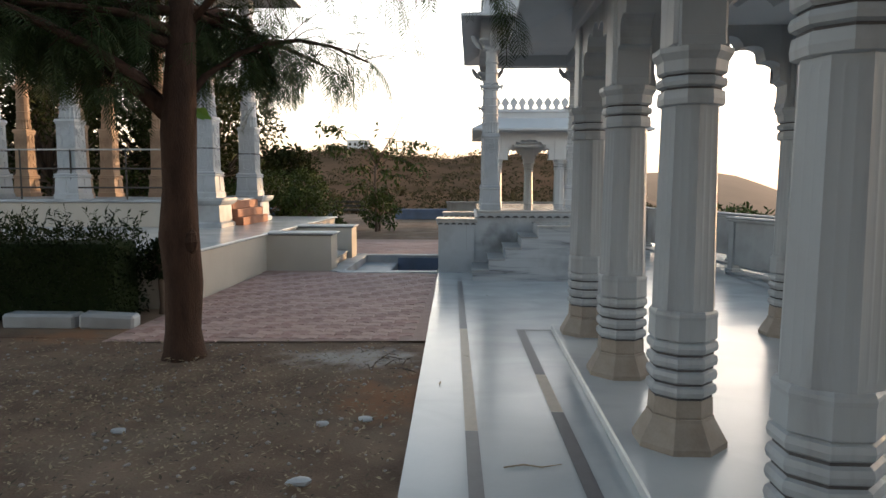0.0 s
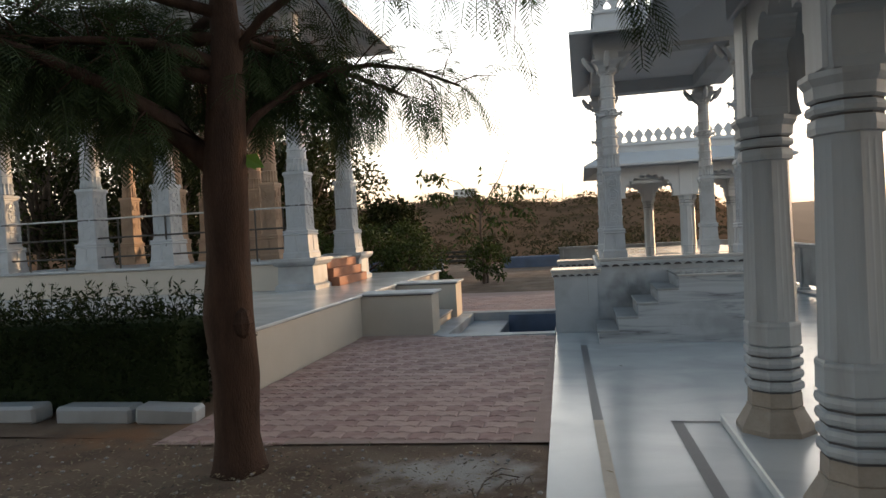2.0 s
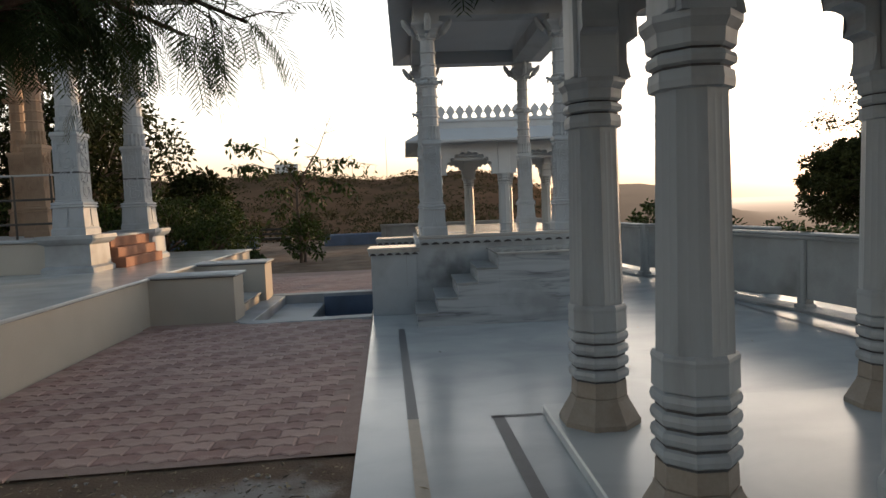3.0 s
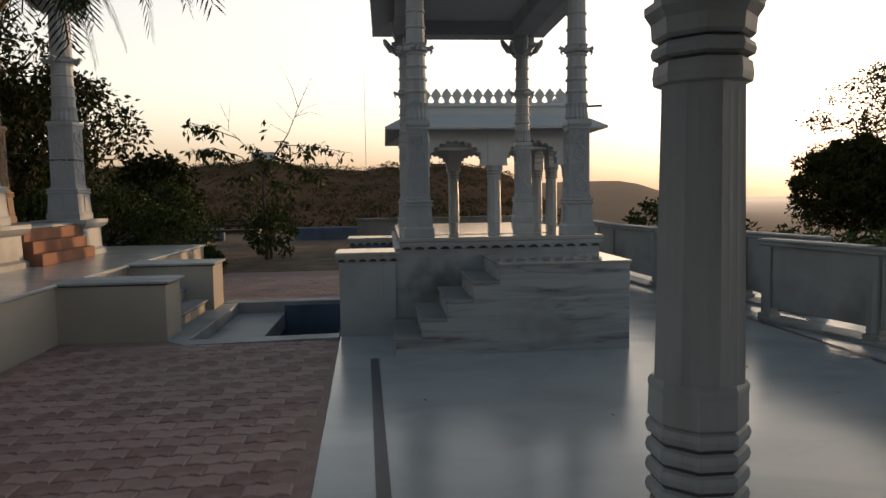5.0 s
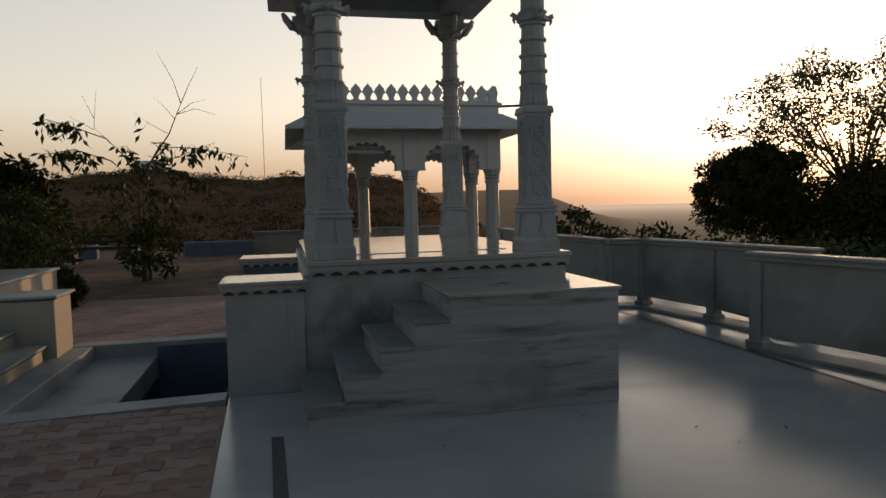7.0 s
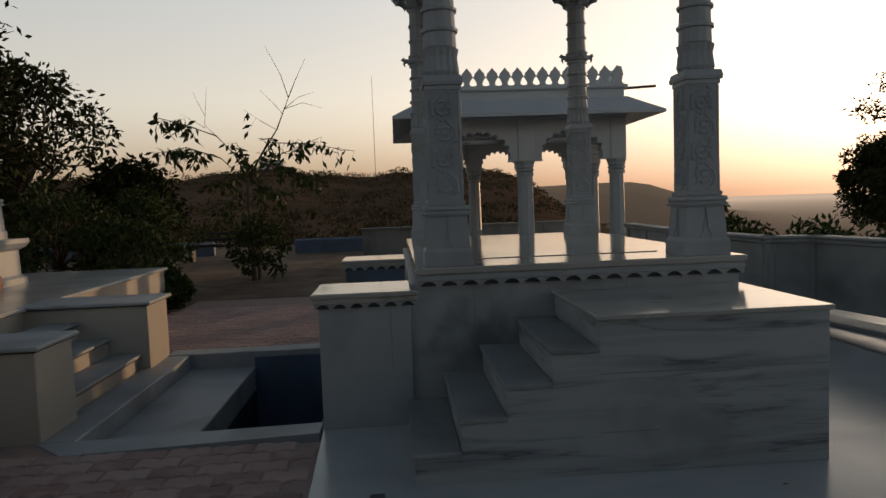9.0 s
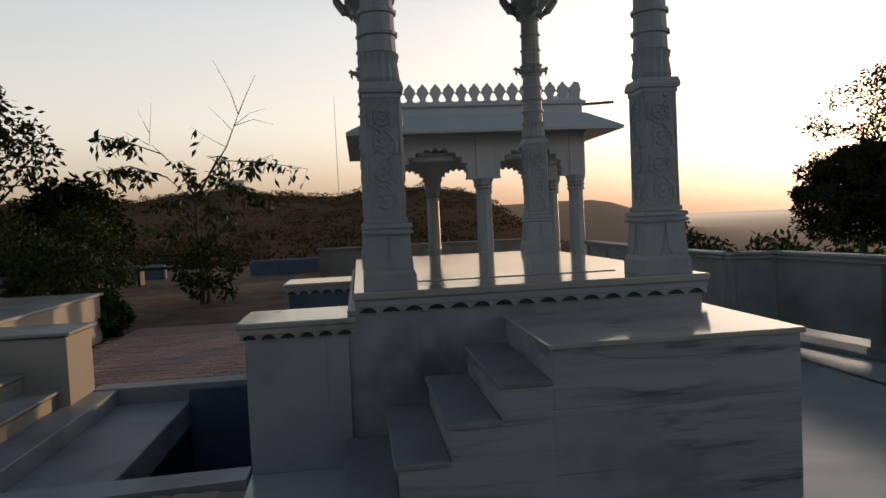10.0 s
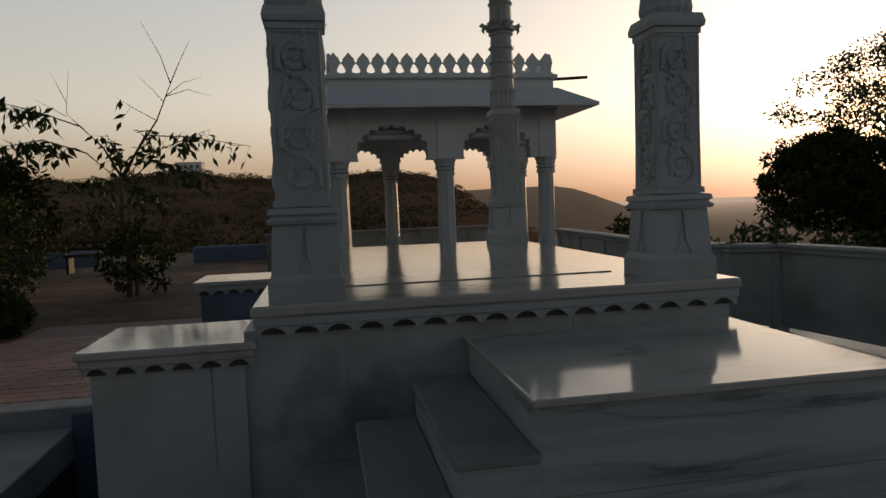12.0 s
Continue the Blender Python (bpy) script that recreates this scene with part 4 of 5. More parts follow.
# ---------- left terrace and steps ----------
TZ = 0.72
terr = thing("terrace", "raised limewashed terrace with thin marble coping", "terrace", -8, 13, 0)
tp("front_wall", Shape().box(-16, -3.55, 8.42, 18.7, -0.05, TZ - 0.045), limewash, terr)
tp("deck", Shape().box(-16, -3.5, 8.38, 18.74, TZ - 0.045, TZ, 0.01), marble_floor, terr, "pale marble terrace deck")
for py0, py1 in ((12.3, 12.86), (14.48, 15.08)):
    pr = thing("step_pier", "limewashed flank pier beside the terrace steps with stone coping", "pier", -2.9, py0, 0)
    tp("body", Shape().box(-3.6, -2.32, py0, py1, 0, TZ - 0.045, 0.006), limewash, pr)
    tp("coping", Shape().box(-3.6, -2.27, py0 - 0.05, py1 + 0.04, TZ - 0.03, TZ + 0.004, 0.01), marble_wall, pr)
    # Thin dark box paints the shade line beneath the overhanging coping.
    tp("coping_shade", Shape().box(-3.6, -2.3, py0 - 0.02, py1 + 0.02, TZ - 0.0445, TZ - 0.0305), joint_shade_dark, pr)
ts = thing("terrace_steps", "limewashed steps with stone treads and painted shade lines between piers", "stairs", -2.9, 13.5, 0)
for k in range(3):
    z = 0.18 * (k + 1)
    x1 = -2.42 - 0.3 * k
    tp("riser_block", Shape().box(x1 - 0.33, x1 - 0.015, 12.86, 14.48, 0, z - 0.03), limewash, ts)
    tp("tread", Shape().box(x1 - 0.33, x1 + 0.02, 12.862, 14.478, z - 0.03, z, 0.006), marble_wall, ts)
    # Shadow line below each tread, painted as a narrow dark strip.
    tp("tread_shade", Shape().box(x1 - 0.3, x1 + 0.004, 12.864, 14.476, z - 0.044, z - 0.0305), joint_shade_dark, ts, "shade line under the tread painted as a dark strip")
structure("apron", Shape().box(-2.42, -2.34, 12.3, 15.0, -0.2, 0.012), marble_wall, "white marble apron beside the tank", "pavement")


# ---------- left pavilion ----------
lp = thing("pavilion_base", "white pavilion base with moulded cornice and corner pedestals", "plinth", -8, 15, TZ)
tp("wall", Shape().box(-12.6, -5.1, 13.78, 17.0, TZ, 1.24, 0.01), limewash, lp)
tp("cornice", Shape().box(-12.65, -5.05, 13.73, 17.05, 1.24, 1.3, 0.015), marble_wall, lp)
LX, LY = (-5.3, -7.6, -10.0, -12.2), (14.0, 16.72)
for x in LX[:1]:
    for y in LY[:2]:
        tp("pedestal", Shape().turned(x, y, [(0.42, TZ), (0.42, TZ + 0.08), (0.37, TZ + 0.12), (0.36, TZ + 0.46), (0.42, TZ + 0.5), (0.46, TZ + 0.56), (0.46, TZ + 0.62)], 4), marble_wall, lp, "square corner pedestal")
side = thing("side_steps", "red sandstone steps between the corner pedestals", "stairs", -4.8, 15, TZ)
for k in range(3):
    z = TZ + 0.18 * (k + 1)
    tp("step", Shape().box(-5.1, -4.72 - 0.12 * k, 14.47, 16.25, z - 0.18, z, 0.01), terracotta, side)
left_col = pavilion_column(1.6, 3.9, 0.85)


def lengthen(col, r, rise):
    """A ringed upper shaft between the bracket capital and a higher roof."""
    rings = []
    for k in range(3):
        za, zb = 3.9 + rise * k / 3, 3.9 + rise * (k + 1) / 3
        rings += [(r, za), (r - 0.004, zb - 0.05), (r + 0.018, zb - 0.045), (r + 0.018, zb - 0.012), (r, zb - 0.006)]
    part("upper_shaft", Shape().turned(0, 0, rings, 12), marble_carved, col)


lengthen(left_col, 0.17, 0.95)
left_col.location = (LX[0], LY[0], 1.34)
for z, r in ((1.02, 0.21), (0.5, 0.245)):
    part("strap", Shape().turned(0, 0, [(r, z), (r, z + 0.03)], 4), joint_shade_dark, left_col, "dark painted band")
copy_thing(left_col, pose(LX[0], LY[1], 1.34))
for x in LX[2:]:
    copy_thing(left_col, pose(x, LY[0], 1.3))
inner_col = pavilion_column(1.3, 3.9, 0.85)
tagged(inner_col, "slimmer tan sandstone column inside the shaded pavilion", "column", "inner pavilion columns")
lengthen(inner_col, 0.14, 0.99)
for piece in inner_col.children_recursive:
    piece.data.materials[0] = tan_stone
inner_col.location = (-6.55, 15.35, 1.3)
for x, y in ((-8.9, 15.35), (-11.1, 15.35), (-6.55, 16.72), (-8.9, 16.72), (-11.1, 16.72), (-7.6, 16.72), (-10.0, 16.72), (-12.2, 16.72)):
    copy_thing(inner_col, pose(x, y, 1.3))
copy_thing(left_col, pose(-8.3, 14.1, 1.3))
lr = thing("left_pavilion_roof", "white stone pavilion roof with sloping eave", "roof", -8.5, 16, 6.19)
tp("beam_slab", Shape().box(-12.5, -4.7, 13.35, 17.3, 6.19, 6.55, 0.01), white_paint, lr)
tp("eave", eave(-13.1, -4.2, 12.8, 17.9, -12.5, -4.7, 13.35, 17.3, 6.3, 6.55, 0.06), white_paint, lr)

rail = thing("pipe_railing", "thin galvanised pipe railing between pavilion columns", "railing", -8, 13.6, 1.3)
for z in (1.55, 1.95, 2.35):
    tp("rail", Shape().tube([(-12.2, 13.87, z), (-5.4, 13.87, z)], [0.018, 0.018], 8), pipe_metal if z > 2 else iron_dark, rail)
for x in (-11.5, -10.6, -9.3, -8.2, -7.0, -6.2, -5.6):
    tp("upright", Shape().tube([(x, 13.87, 1.3), (x, 13.87, 2.36)], [0.018, 0.018], 8), iron_dark, rail)


# ---------- blue low walls at the back of the yard ----------
for x0, x1, y in ((-26, -6.05, 31.2), (-3.25, 0.9, 30.9)):
    w = structure("low_wall", Shape().box(x0, x1, y, y + 0.3, -0.05, 0.5, 0.05), blue_wash, "low whitewashed and blue-tinted boundary wall", "wall")


# ---------- unseen closing wall added behind the walk to block southern sky ---
structure("sky_block_wall", Shape().box(-22, 7, -9.3, -9.0, -0.1, 12.0), block_wall_dark, "plain dark wall added unseen to close the yard and block sky", "wall")


# ---------- leaves ----------
def rand(a, b):
    return random.uniform(a, b)


def leaf(shape, base, along, up, length, width):
    """A folded pointed leaf of four triangles."""
    along = along.normalized()
    side = along.cross(up)
    side = side.normalized() if side.length > 1e-4 else along.orthogonal().normalized()
    nrm = side.cross(along)
    mid = base + along * length * 0.45
    shape.add([base, mid + side * width * 0.5 + nrm * width * 0.12, base + along * length, mid - side * width * 0.5 + nrm * width * 0.12], [(0, 1, 2), (0, 2, 3)])


def random_direction():
    while True:
        v = Vector((rand(-1, 1), rand(-1, 1), rand(-1, 1)))
        if 0.05 < v.length < 1:
            return v.normalized()


def frond(shape, base, direction, length, pairs=9, droop=0.5):
    """A feathery compound leaf: a rachis with narrow pinnae in two rows."""
    d = direction.normalized()
    p = base.copy()
    step = length / pairs
    for k in range(pairs):
        d = (d + Vector((0, 0, -droop * 0.12))).normalized()
        q = p + d * step
        side = d.cross(Vector((0, 0, 1)))
        side = side.normalized() if side.length > 0.05 else Vector((1, 0, 0))
        u = k / (pairs - 1)
        ln = length * rand(0.2, 0.27) * (0.45 + 0.9 * math.sin(math.pi * (0.15 + 0.75 * u)))
        for sgn in (1, -1):
            a = (side * sgn + d * 0.55 + Vector((0, 0, -0.25 * droop))).normalized()
            w = step * 0.4
            tip = q + a * ln + Vector((0, 0, -0.06 * ln))
            midp = q + a * ln * 0.5
            shape.add([q, midp + d * w * 0.5, tip, midp - d * w * 0.5], [(0, 1, 2), (0, 2, 3)])
        w = 0.004
        shape.add([p - side * w, p + side * w, q + side * w, q - side * w], [(0, 1, 2, 3)])
        p = q


def limb_points(start, mid_point, end, n=7):
    a, b, c = Vector(start), Vector(mid_point), Vector(end)
    out = []
    for i in range(n):
        t = i / (n - 1)
        out.append((1 - t) ** 2 * a + 2 * t * (1 - t) * b + t * t * c + 0.03 * Vector((noise.noise((t * 3, a.x, 1)), noise.noise((t * 3, b.x, 2)), noise.noise((t * 3, c.x, 3)))))
    return out


# ---------- foreground feathery tree ----------
def feather_tree(x, y):
    random.seed(11)
    tree = thing("tree", "dark-barked feathery-leaved tree with a forked trunk in bare soil", "tree", x, y, 0)
    trunk = Shape()
    spine = [Vector((0, 0, -0.1)), Vector((0.0, 0, 0.04)), Vector((0.0, 0, 0.25)), Vector((0.01, 0, 0.7)), Vector((-0.025, 0, 1.15)), Vector((0.0, 0, 1.6)), Vector((0.01, 0.0, 2.1)), Vector((0.03, 0.02, 2.5)), Vector((0.06, 0.05, 3.1)), Vector((0.02, 0.1, 3.9)), Vector((-0.1, 0.1, 4.9))]
    trunk.tube(spine, [0.25, 0.2, 0.172, 0.165, 0.19, 0.158, 0.16, 0.165, 0.12, 0.09, 0.03], 14)
    trunk.v = [tuple(Vector(p) + 0.03 * Vector((noise.noise((p[0] * 6, p[1] * 6, p[2] * 2.2)), noise.noise((p[0] * 6 + 9, p[1] * 6, p[2] * 2.2)), 0))) for p in trunk.v]
    part("trunk", trunk, bark, tree, "", True)
    part("knot", Shape().turned(0.13, -0.08, [(0.01, 0.98), (0.05, 1.02), (0.07, 1.1), (0.05, 1.18), (0.01, 1.22)], 8), bark, tree)
    f = (0.02, 0.02, 2.3)
    limbs = [
        (f, (0.5, 0.6, 3.45), (1.6, 1.2, 2.95), 0.032, 18), ((0.05, 0.05, 3.0), (0.8, 0.2, 4.2), (2.9, 0.35, 3.45), 0.034, 21), ((0, 0, 2.2), (-0.6, 0.1, 2.9), (-2.6, 0.5, 3.53), 0.1, 31),
        (f, (-0.6, -0.7, 3.2), (-2.4, -1.6, 3.3), 0.06, 28), ((0.03, 0.03, 2.8), (-0.1, 1.1, 3.6), (-0.9, 2.6, 3.33), 0.055, 27), ((0.03, 0.03, 3.0), (0.2, 1.0, 3.8), (0.25, 2.1, 3.1), 0.05, 21),
        ((0, 0.05, 3.6), (0.2, -0.8, 4.0), (0.7, -2.0, 3.9), 0.05, 14), ((0, 0.1, 3.9), (-1.0, 0.6, 4.5), (-3.0, 1.2, 3.9), 0.05, 31), ((0, 0.1, 4.2), (1.0, 0.7, 4.9), (2.2, 1.6, 4.2), 0.04, 16),
        ((0, 0.1, 3.4), (-0.8, 0.9, 3.6), (-2.2, 1.9, 3.23), 0.05, 31), ((0, 0.1, 4.4), (-0.5, -0.4, 5.2), (-1.6, -1.4, 4.8), 0.04, 24), ((0, 0, 2.9), (-1.0, -0.2, 3.3), (-3.6, -0.5, 3.48), 0.05, 31),
        ((0, 0.1, 3.3), (0.2, 0.8, 3.3), (1.0, 1.7, 3.0), 0.045, 18), ((0, 0.1, 3.0), (-0.5, 0.7, 3.2), (-1.4, 1.3, 3.03), 0.045, 28), ((0, 0, 3.0), (-0.4, -0.5, 3.2), (-1.2, -0.7, 3.08), 0.045, 31),
        ((0, 0, 3.2), (-0.8, 0.3, 3.4), (-2.0, 0.3, 3.08), 0.04, 31), ((0, 0, 3.2), (-1.2, 0.8, 3.5), (-3.2, 1.4, 3.18), 0.04, 33), ((0, 0, 3.2), (0.2, 0.5, 3.3), (0.45, 0.9, 3.0), 0.04, 18), ((0, 0, 3.4), (-1.4, -0.6, 3.9), (-3.4, -1.4, 3.7), 0.04, 31), ((0, 0, 3.6), (0.5, -0.3, 4.2), (1.3, -0.4, 3.9), 0.04, 16),
    ]
    crown = Shape()
    for start, m, end, r, count in limbs:
        pts = limb_points(start, m, end)
        branch = Shape().tube(pts, [r * (1 - 0.8 * i / 6) + 0.006 for i in range(7)], 7)
        for k in range(count):
            t = 0.22 + 0.78 * (k + 0.5) / count
            i = min(5, int(t * 6))
            base = pts[i].lerp(pts[i + 1], t * 6 - i)
            dirn = (pts[i + 1] - pts[i]).normalized()
            out = (dirn * rand(0.3, 1.0) + random_direction() * 0.9).normalized()
            ln = rand(0.25, 0.6)
            tip = base + out * ln + Vector((0, 0, -0.05))
            branch.tube([base, base.lerp(tip, 0.5) + Vector((0, 0, 0.03)), tip], [0.008, 0.006, 0.003], 4)
            for j in range(5):
                b = base.lerp(tip, (j + rand(0.3, 1.0)) / 5)
                dd = (out * 0.6 + random_direction() + Vector((0, 0, -0.25))).normalized()
                frond(crown, b, dd, rand(0.26, 0.5), 13, rand(0.6, 1.5))
        for j in range(6):
            frond(crown, pts[-1], ((pts[-1] - pts[-2]).normalized() + random_direction() * 0.8 + Vector((0, 0, -0.3))).normalized(), rand(0.45, 0.7), 16, 1.0)
        part("limb", branch, bark, tree, "", True)
    part("crown", crown, frond_mat, tree, "drooping feathery compound leaves")
    green = Shape()
    leaf(green, Vector((0.14, 0.05, 2.33)), Vector((0.8, 0.1, -0.5)), Vector((0.3, -1, 0.2)), 0.19, 0.13)
    leaf(green, Vector((0.14, 0.06, 2.33)), Vector((0.6, 0.3, -0.8)), Vector((0.2, -1, 0.4)), 0.14, 0.09)
    part("young_leaf", green, bright_leaf, tree, "single bright green young leaf")
    return tree


feather_tree(-2.42, 6.05)


# ---------- broad trees and shrubs ----------
def leafy_tree(name, label, x, y, z, height, spread, seed, clusters, per, leaf_size, trunk_r=0.12, mat=None, lean=(0, 0), low=0.25, bare=0, clump=1.0, taper=0.74):
    """A trunk, forked limbs and clustered leaves with gaps and an uneven outline."""
    random.seed(seed)
    tree = thing(name, label, "tree" if "tree" in name else "shrub", x, y, z)
    fork = Vector((lean[0] * 0.3, lean[1] * 0.3, height * max(0.3, 1.25 * low if low > 0.38 else 0)))
    wood = Shape().tube([(0, 0, -0.2), (0.03, 0, height * 0.15), tuple(fork)], [trunk_r * 1.25, trunk_r, trunk_r * 0.85], 8)
    crown = Shape()
    for c in range(clusters):
        t = 2 * math.pi * c * 0.618 + rand(-0.3, 0.3)
        v = low + (1 - low) * ((c + 0.5) / clusters) ** 0.8
        rr = spread * math.sin(math.pi * min(0.95, 0.18 + taper * (v - low) / (1 - low))) * rand(0.35, 1.05)
        centre = Vector((lean[0] * v + rr * math.cos(t), lean[1] * v + rr * math.sin(t), height * v * rand(0.92, 1.05)))
        mid_p = fork.lerp(centre, 0.5) + Vector((0, 0, 0.04 * height)) + random_direction() * spread * 0.16
        if clusters < 150 or c % 5 == 0:
            wood.tube([fork, mid_p, centre], [trunk_r * 0.45, trunk_r * 0.22, 0.008], 5)
        size = spread * rand(0.16, 0.3) * clump
        for k in range(per):
            off = random_direction() * size * rand(0.2, 1.0) ** 0.6
            off.z *= 0.75
            d = (off.normalized() * 0.6 + random_direction() + Vector((0, 0, -0.3))).normalized()
            leaf(crown, centre + off, d, random_direction(), leaf_size * rand(0.7, 1.35), leaf_size * rand(0.35, 0.55))
    for b in range(bare):
        t = rand(0, 6.28)
        p0 = fork + Vector((0, 0, height * rand(0.1, 0.3)))
        p1 = p0 + Vector((0.4 * math.cos(t), 0.4 * math.sin(t), rand(0.8, 1.5)))
        p2 = p1 + Vector((0.2 * math.cos(t + 0.6), 0.2 * math.sin(t + 0.6), rand(0.5, 0.9)))
        wood.tube([p0, p1, p2], [0.018, 0.011, 0.004], 5)
        for j in range(3):
            q = p1.lerp(p2, rand(0, 0.8))
            e2 = q + Vector((rand(-0.4, 0.4), rand(-0.4, 0.4), rand(0.1, 0.4)))
            wood.tube([q, q.lerp(e2, 0.5) + Vector((0, 0, 0.05)), e2], [0.007, 0.005, 0.002], 4)
    part("trunk", wood, twig_mat, tree, "", True)
    part("crown", crown, mat or leaf_mat, tree)
    return tree



def sapling(x, y):
    """A thin young tree: bare upper twigs, a few arms with large hanging leaves."""
    random.seed(5)
    tree = thing("sapling_tree", "thin yard sapling tree with sparse leaves and bare top twigs", "tree", x, y, 0)
    wood, crown = Shape(), Shape()
    wood.tube([(0.0, 0, -0.1), (0.03, 0, 0.8), (-0.03, 0.02, 1.6), (0.0, 0, 2.3)], [0.06, 0.05, 0.045, 0.04], 8)
    arms = (
        (((0, 0, 2.2), (0.22, 0.1, 2.7), (0.66, 0.2, 3.4), (0.95, 0.2, 4.1)), 0.03, 14, 0.1, 0.6),
        (((0.95, 0.2, 4.1), (1.12, 0.25, 4.5), (1.36, 0.2, 4.95)), 0.012, 0, 0, 0),
        (((0.95, 0.2, 4.1), (0.82, 0.1, 4.6), (0.5, 0.1, 5.25)), 0.011, 0, 0, 0),
        (((0.84, 0.2, 3.85), (1.25, 0.3, 4.0), (1.7, 0.2, 3.85)), 0.009, 0, 0, 0),
        (((0.84, 0.2, 3.85), (1.2, 0.1, 4.1), (1.55, 0.1, 4.2)), 0.008, 0, 0, 0),
        (((0.8, 0.2, 3.75), (0.6, 0.2, 4.0), (0.3, 0.3, 4.3)), 0.008, 0, 0, 0),
        (((0.64, 0.2, 3.4), (0.3, 0.1, 3.6), (-0.05, 0.1, 3.85)), 0.008, 2, 0.6, 1.0),
        (((0, 0, 2.3), (-0.25, -0.1, 2.85), (-0.6, -0.2, 3.25), (-1.25, -0.3, 3.5), (-1.9, -0.3, 3.7)), 0.024, 34, 0.68, 1.0),
        (((-0.6, -0.2, 3.25), (-0.86, -0.1, 3.5), (-0.8, 0, 4.35)), 0.01, 0, 0, 0),
        (((-0.84, -0.1, 3.7), (-1.0, 0, 4.0), (-1.1, 0, 4.25)), 0.007, 0, 0, 0),
        (((-0.86, -0.1, 3.45), (-1.1, -0.1, 3.6), (-1.35, -0.2, 3.75)), 0.007, 0, 0, 0),
        (((0, 0, 2.2), (-0.5, -0.3, 2.75), (-1.2, -0.4, 3.0), (-1.75, -0.4, 2.9)), 0.02, 46, 0.45, 1.0),
        (((0, 0, 2.3), (0.45, 0.1, 3.1), (1.3, 0.1, 3.05), (2.4, 0.1, 2.85)), 0.02, 26, 0.3, 1.0),
        (((0, 0, 2.2), (0.5, -0.2, 2.7), (1.2, -0.3, 2.95), (1.7, -0.3, 3.15)), 0.016, 22, 0.3, 1.0),
        (((0, 0, 2.1), (0.5, 0.2, 2.6), (1.1, 0.3, 2.5), (1.6, 0.3, 2.2)), 0.016, 40, 0.3, 1.0),
        (((0, 0, 2.3), (-0.1, 0.2, 2.8), (-0.3, 0.3, 3.15)), 0.016, 24, 0.3, 1.0),
        (((0, 0, 1.9), (-0.4, 0.1, 2.3), (-1.0, 0.2, 2.3)), 0.015, 30, 0.3, 1.0),
        (((0, 0, 1.7), (0.3, -0.2, 2.1), (0.8, -0.3, 1.9)), 0.015, 30, 0.3, 1.0),
        (((0, 0, 1.5), (-0.3, -0.2, 1.8), (-0.7, -0.3, 1.6)), 0.012, 22, 0.3, 1.0),
    )
    for pts, r, count, t0, t1 in arms:
        pts = [Vector(p) for p in pts]
        m = len(pts) - 1
        wood.tube(pts, [r * (1 - 0.75 * k / m) for k in range(m + 1)], 5)
        for k in range(count):
            t = (t0 + (t1 - t0) * (k + random.random()) / max(1, count)) * m
            s0 = min(m - 1, int(t))
            base = pts[s0].lerp(pts[s0 + 1], t - s0)
            tip = base + Vector((rand(-0.22, 0.22), rand(-0.22, 0.22), rand(-0.32, 0.1)))
            wood.tube([base, tip], [0.004, 0.002], 3)
            for q in range(2):
                leaf(crown, tip if q else base.lerp(tip, 0.5), Vector((rand(-0.7, 0.7), rand(-0.7, 0.7), rand(-1.2, 0.1))), random_direction(), rand(0.16, 0.28), rand(0.07, 0.11))
    part("trunk", wood, twig_mat, tree, "", True)
    part("crown", crown, leaf_mat, tree, "large hanging leaves")
    return tree


sapling(-2.98, 22.85)
leafy_tree("shrub", "bushy yellow-green shoots at the sapling foot", -2.9, 23.0, 0, 1.4, 0.75, 6, 22, 60, 0.14, 0.04, None, (0, 0), 0.12)
for i, (x, y, h, sp) in enumerate(((-9.6, 25.5, 5.6, 2.3), (-10.8, 23.0, 6.8, 3.0), (-13.5, 22.0, 7.2, 3.2), (-7.6, 27.5, 3.0, 1.6), (-17.0, 21.5, 7.0, 3.4), (-12.4, 19.6, 5.4, 2.4), (-15.6, 18.6, 5.8, 2.6), (-18.5, 16.0, 6.2, 2.8), (-9.2, 21.8, 4.6, 2.0))):
    leafy_tree("tree", "dark leafy tree beyond the pavilion terrace", x, y, 0, h, sp, 20 + i, 60, 80, 0.2, 0.16, dark_leaf, (0.3, 0), 0.22)
for i, (x, y, h, sp) in enumerate(((-5.0, 20.6, 1.5, 1.1), (-6.3, 21.0, 2.0, 1.4), (-7.6, 20.4, 1.8, 1.3), (-9.0, 20.8, 2.0, 1.5), (-5.6, 23.5, 2.0, 1.2), (-10.6, 20.6, 2.1, 1.5), (-3.6, 18.95, 0.6, 0.35))):
    leafy_tree("shrub", "dense green shrub behind the terrace", x, y, 0, h, sp, 40 + i, 34, 90, 0.12, 0.05, None, (0, 0), 0.1)
for lab, x, y, top, sp, seed, clusters, per, low, clump, taper, size in (
    ("large backlit tree beyond the parapet with airy crown", 31.2, 37.6, 8.9, 8.0, 61, 260, 80, 0.4, 0.46, 0.62, 0.24),
    ("dense dark tree below the parapet in front of the airy one", 31.2, 35.0, 2.0, 6.0, 63, 230, 260, 0.2, 1.2, 0.74, 0.36),
    ("spreading low tree with drooping outer boughs on the slope", 25.8, 39.0, 4.4, 3.3, 64, 130, 170, 0.45, 0.75, 0.7, 0.26),
    ("backlit tree beyond the parapet on the slope", 36.0, 31.0, 9.0, 7.0, 62, 170, 90, 0.3, 0.5, 0.74, 0.25),
):
    base = ground_height(x, y)
    leafy_tree("tree", lab, x, y, base, top - base, sp, seed, clusters, per, size, 0.2, dark_leaf, (0, 0), low, 0, clump, taper)
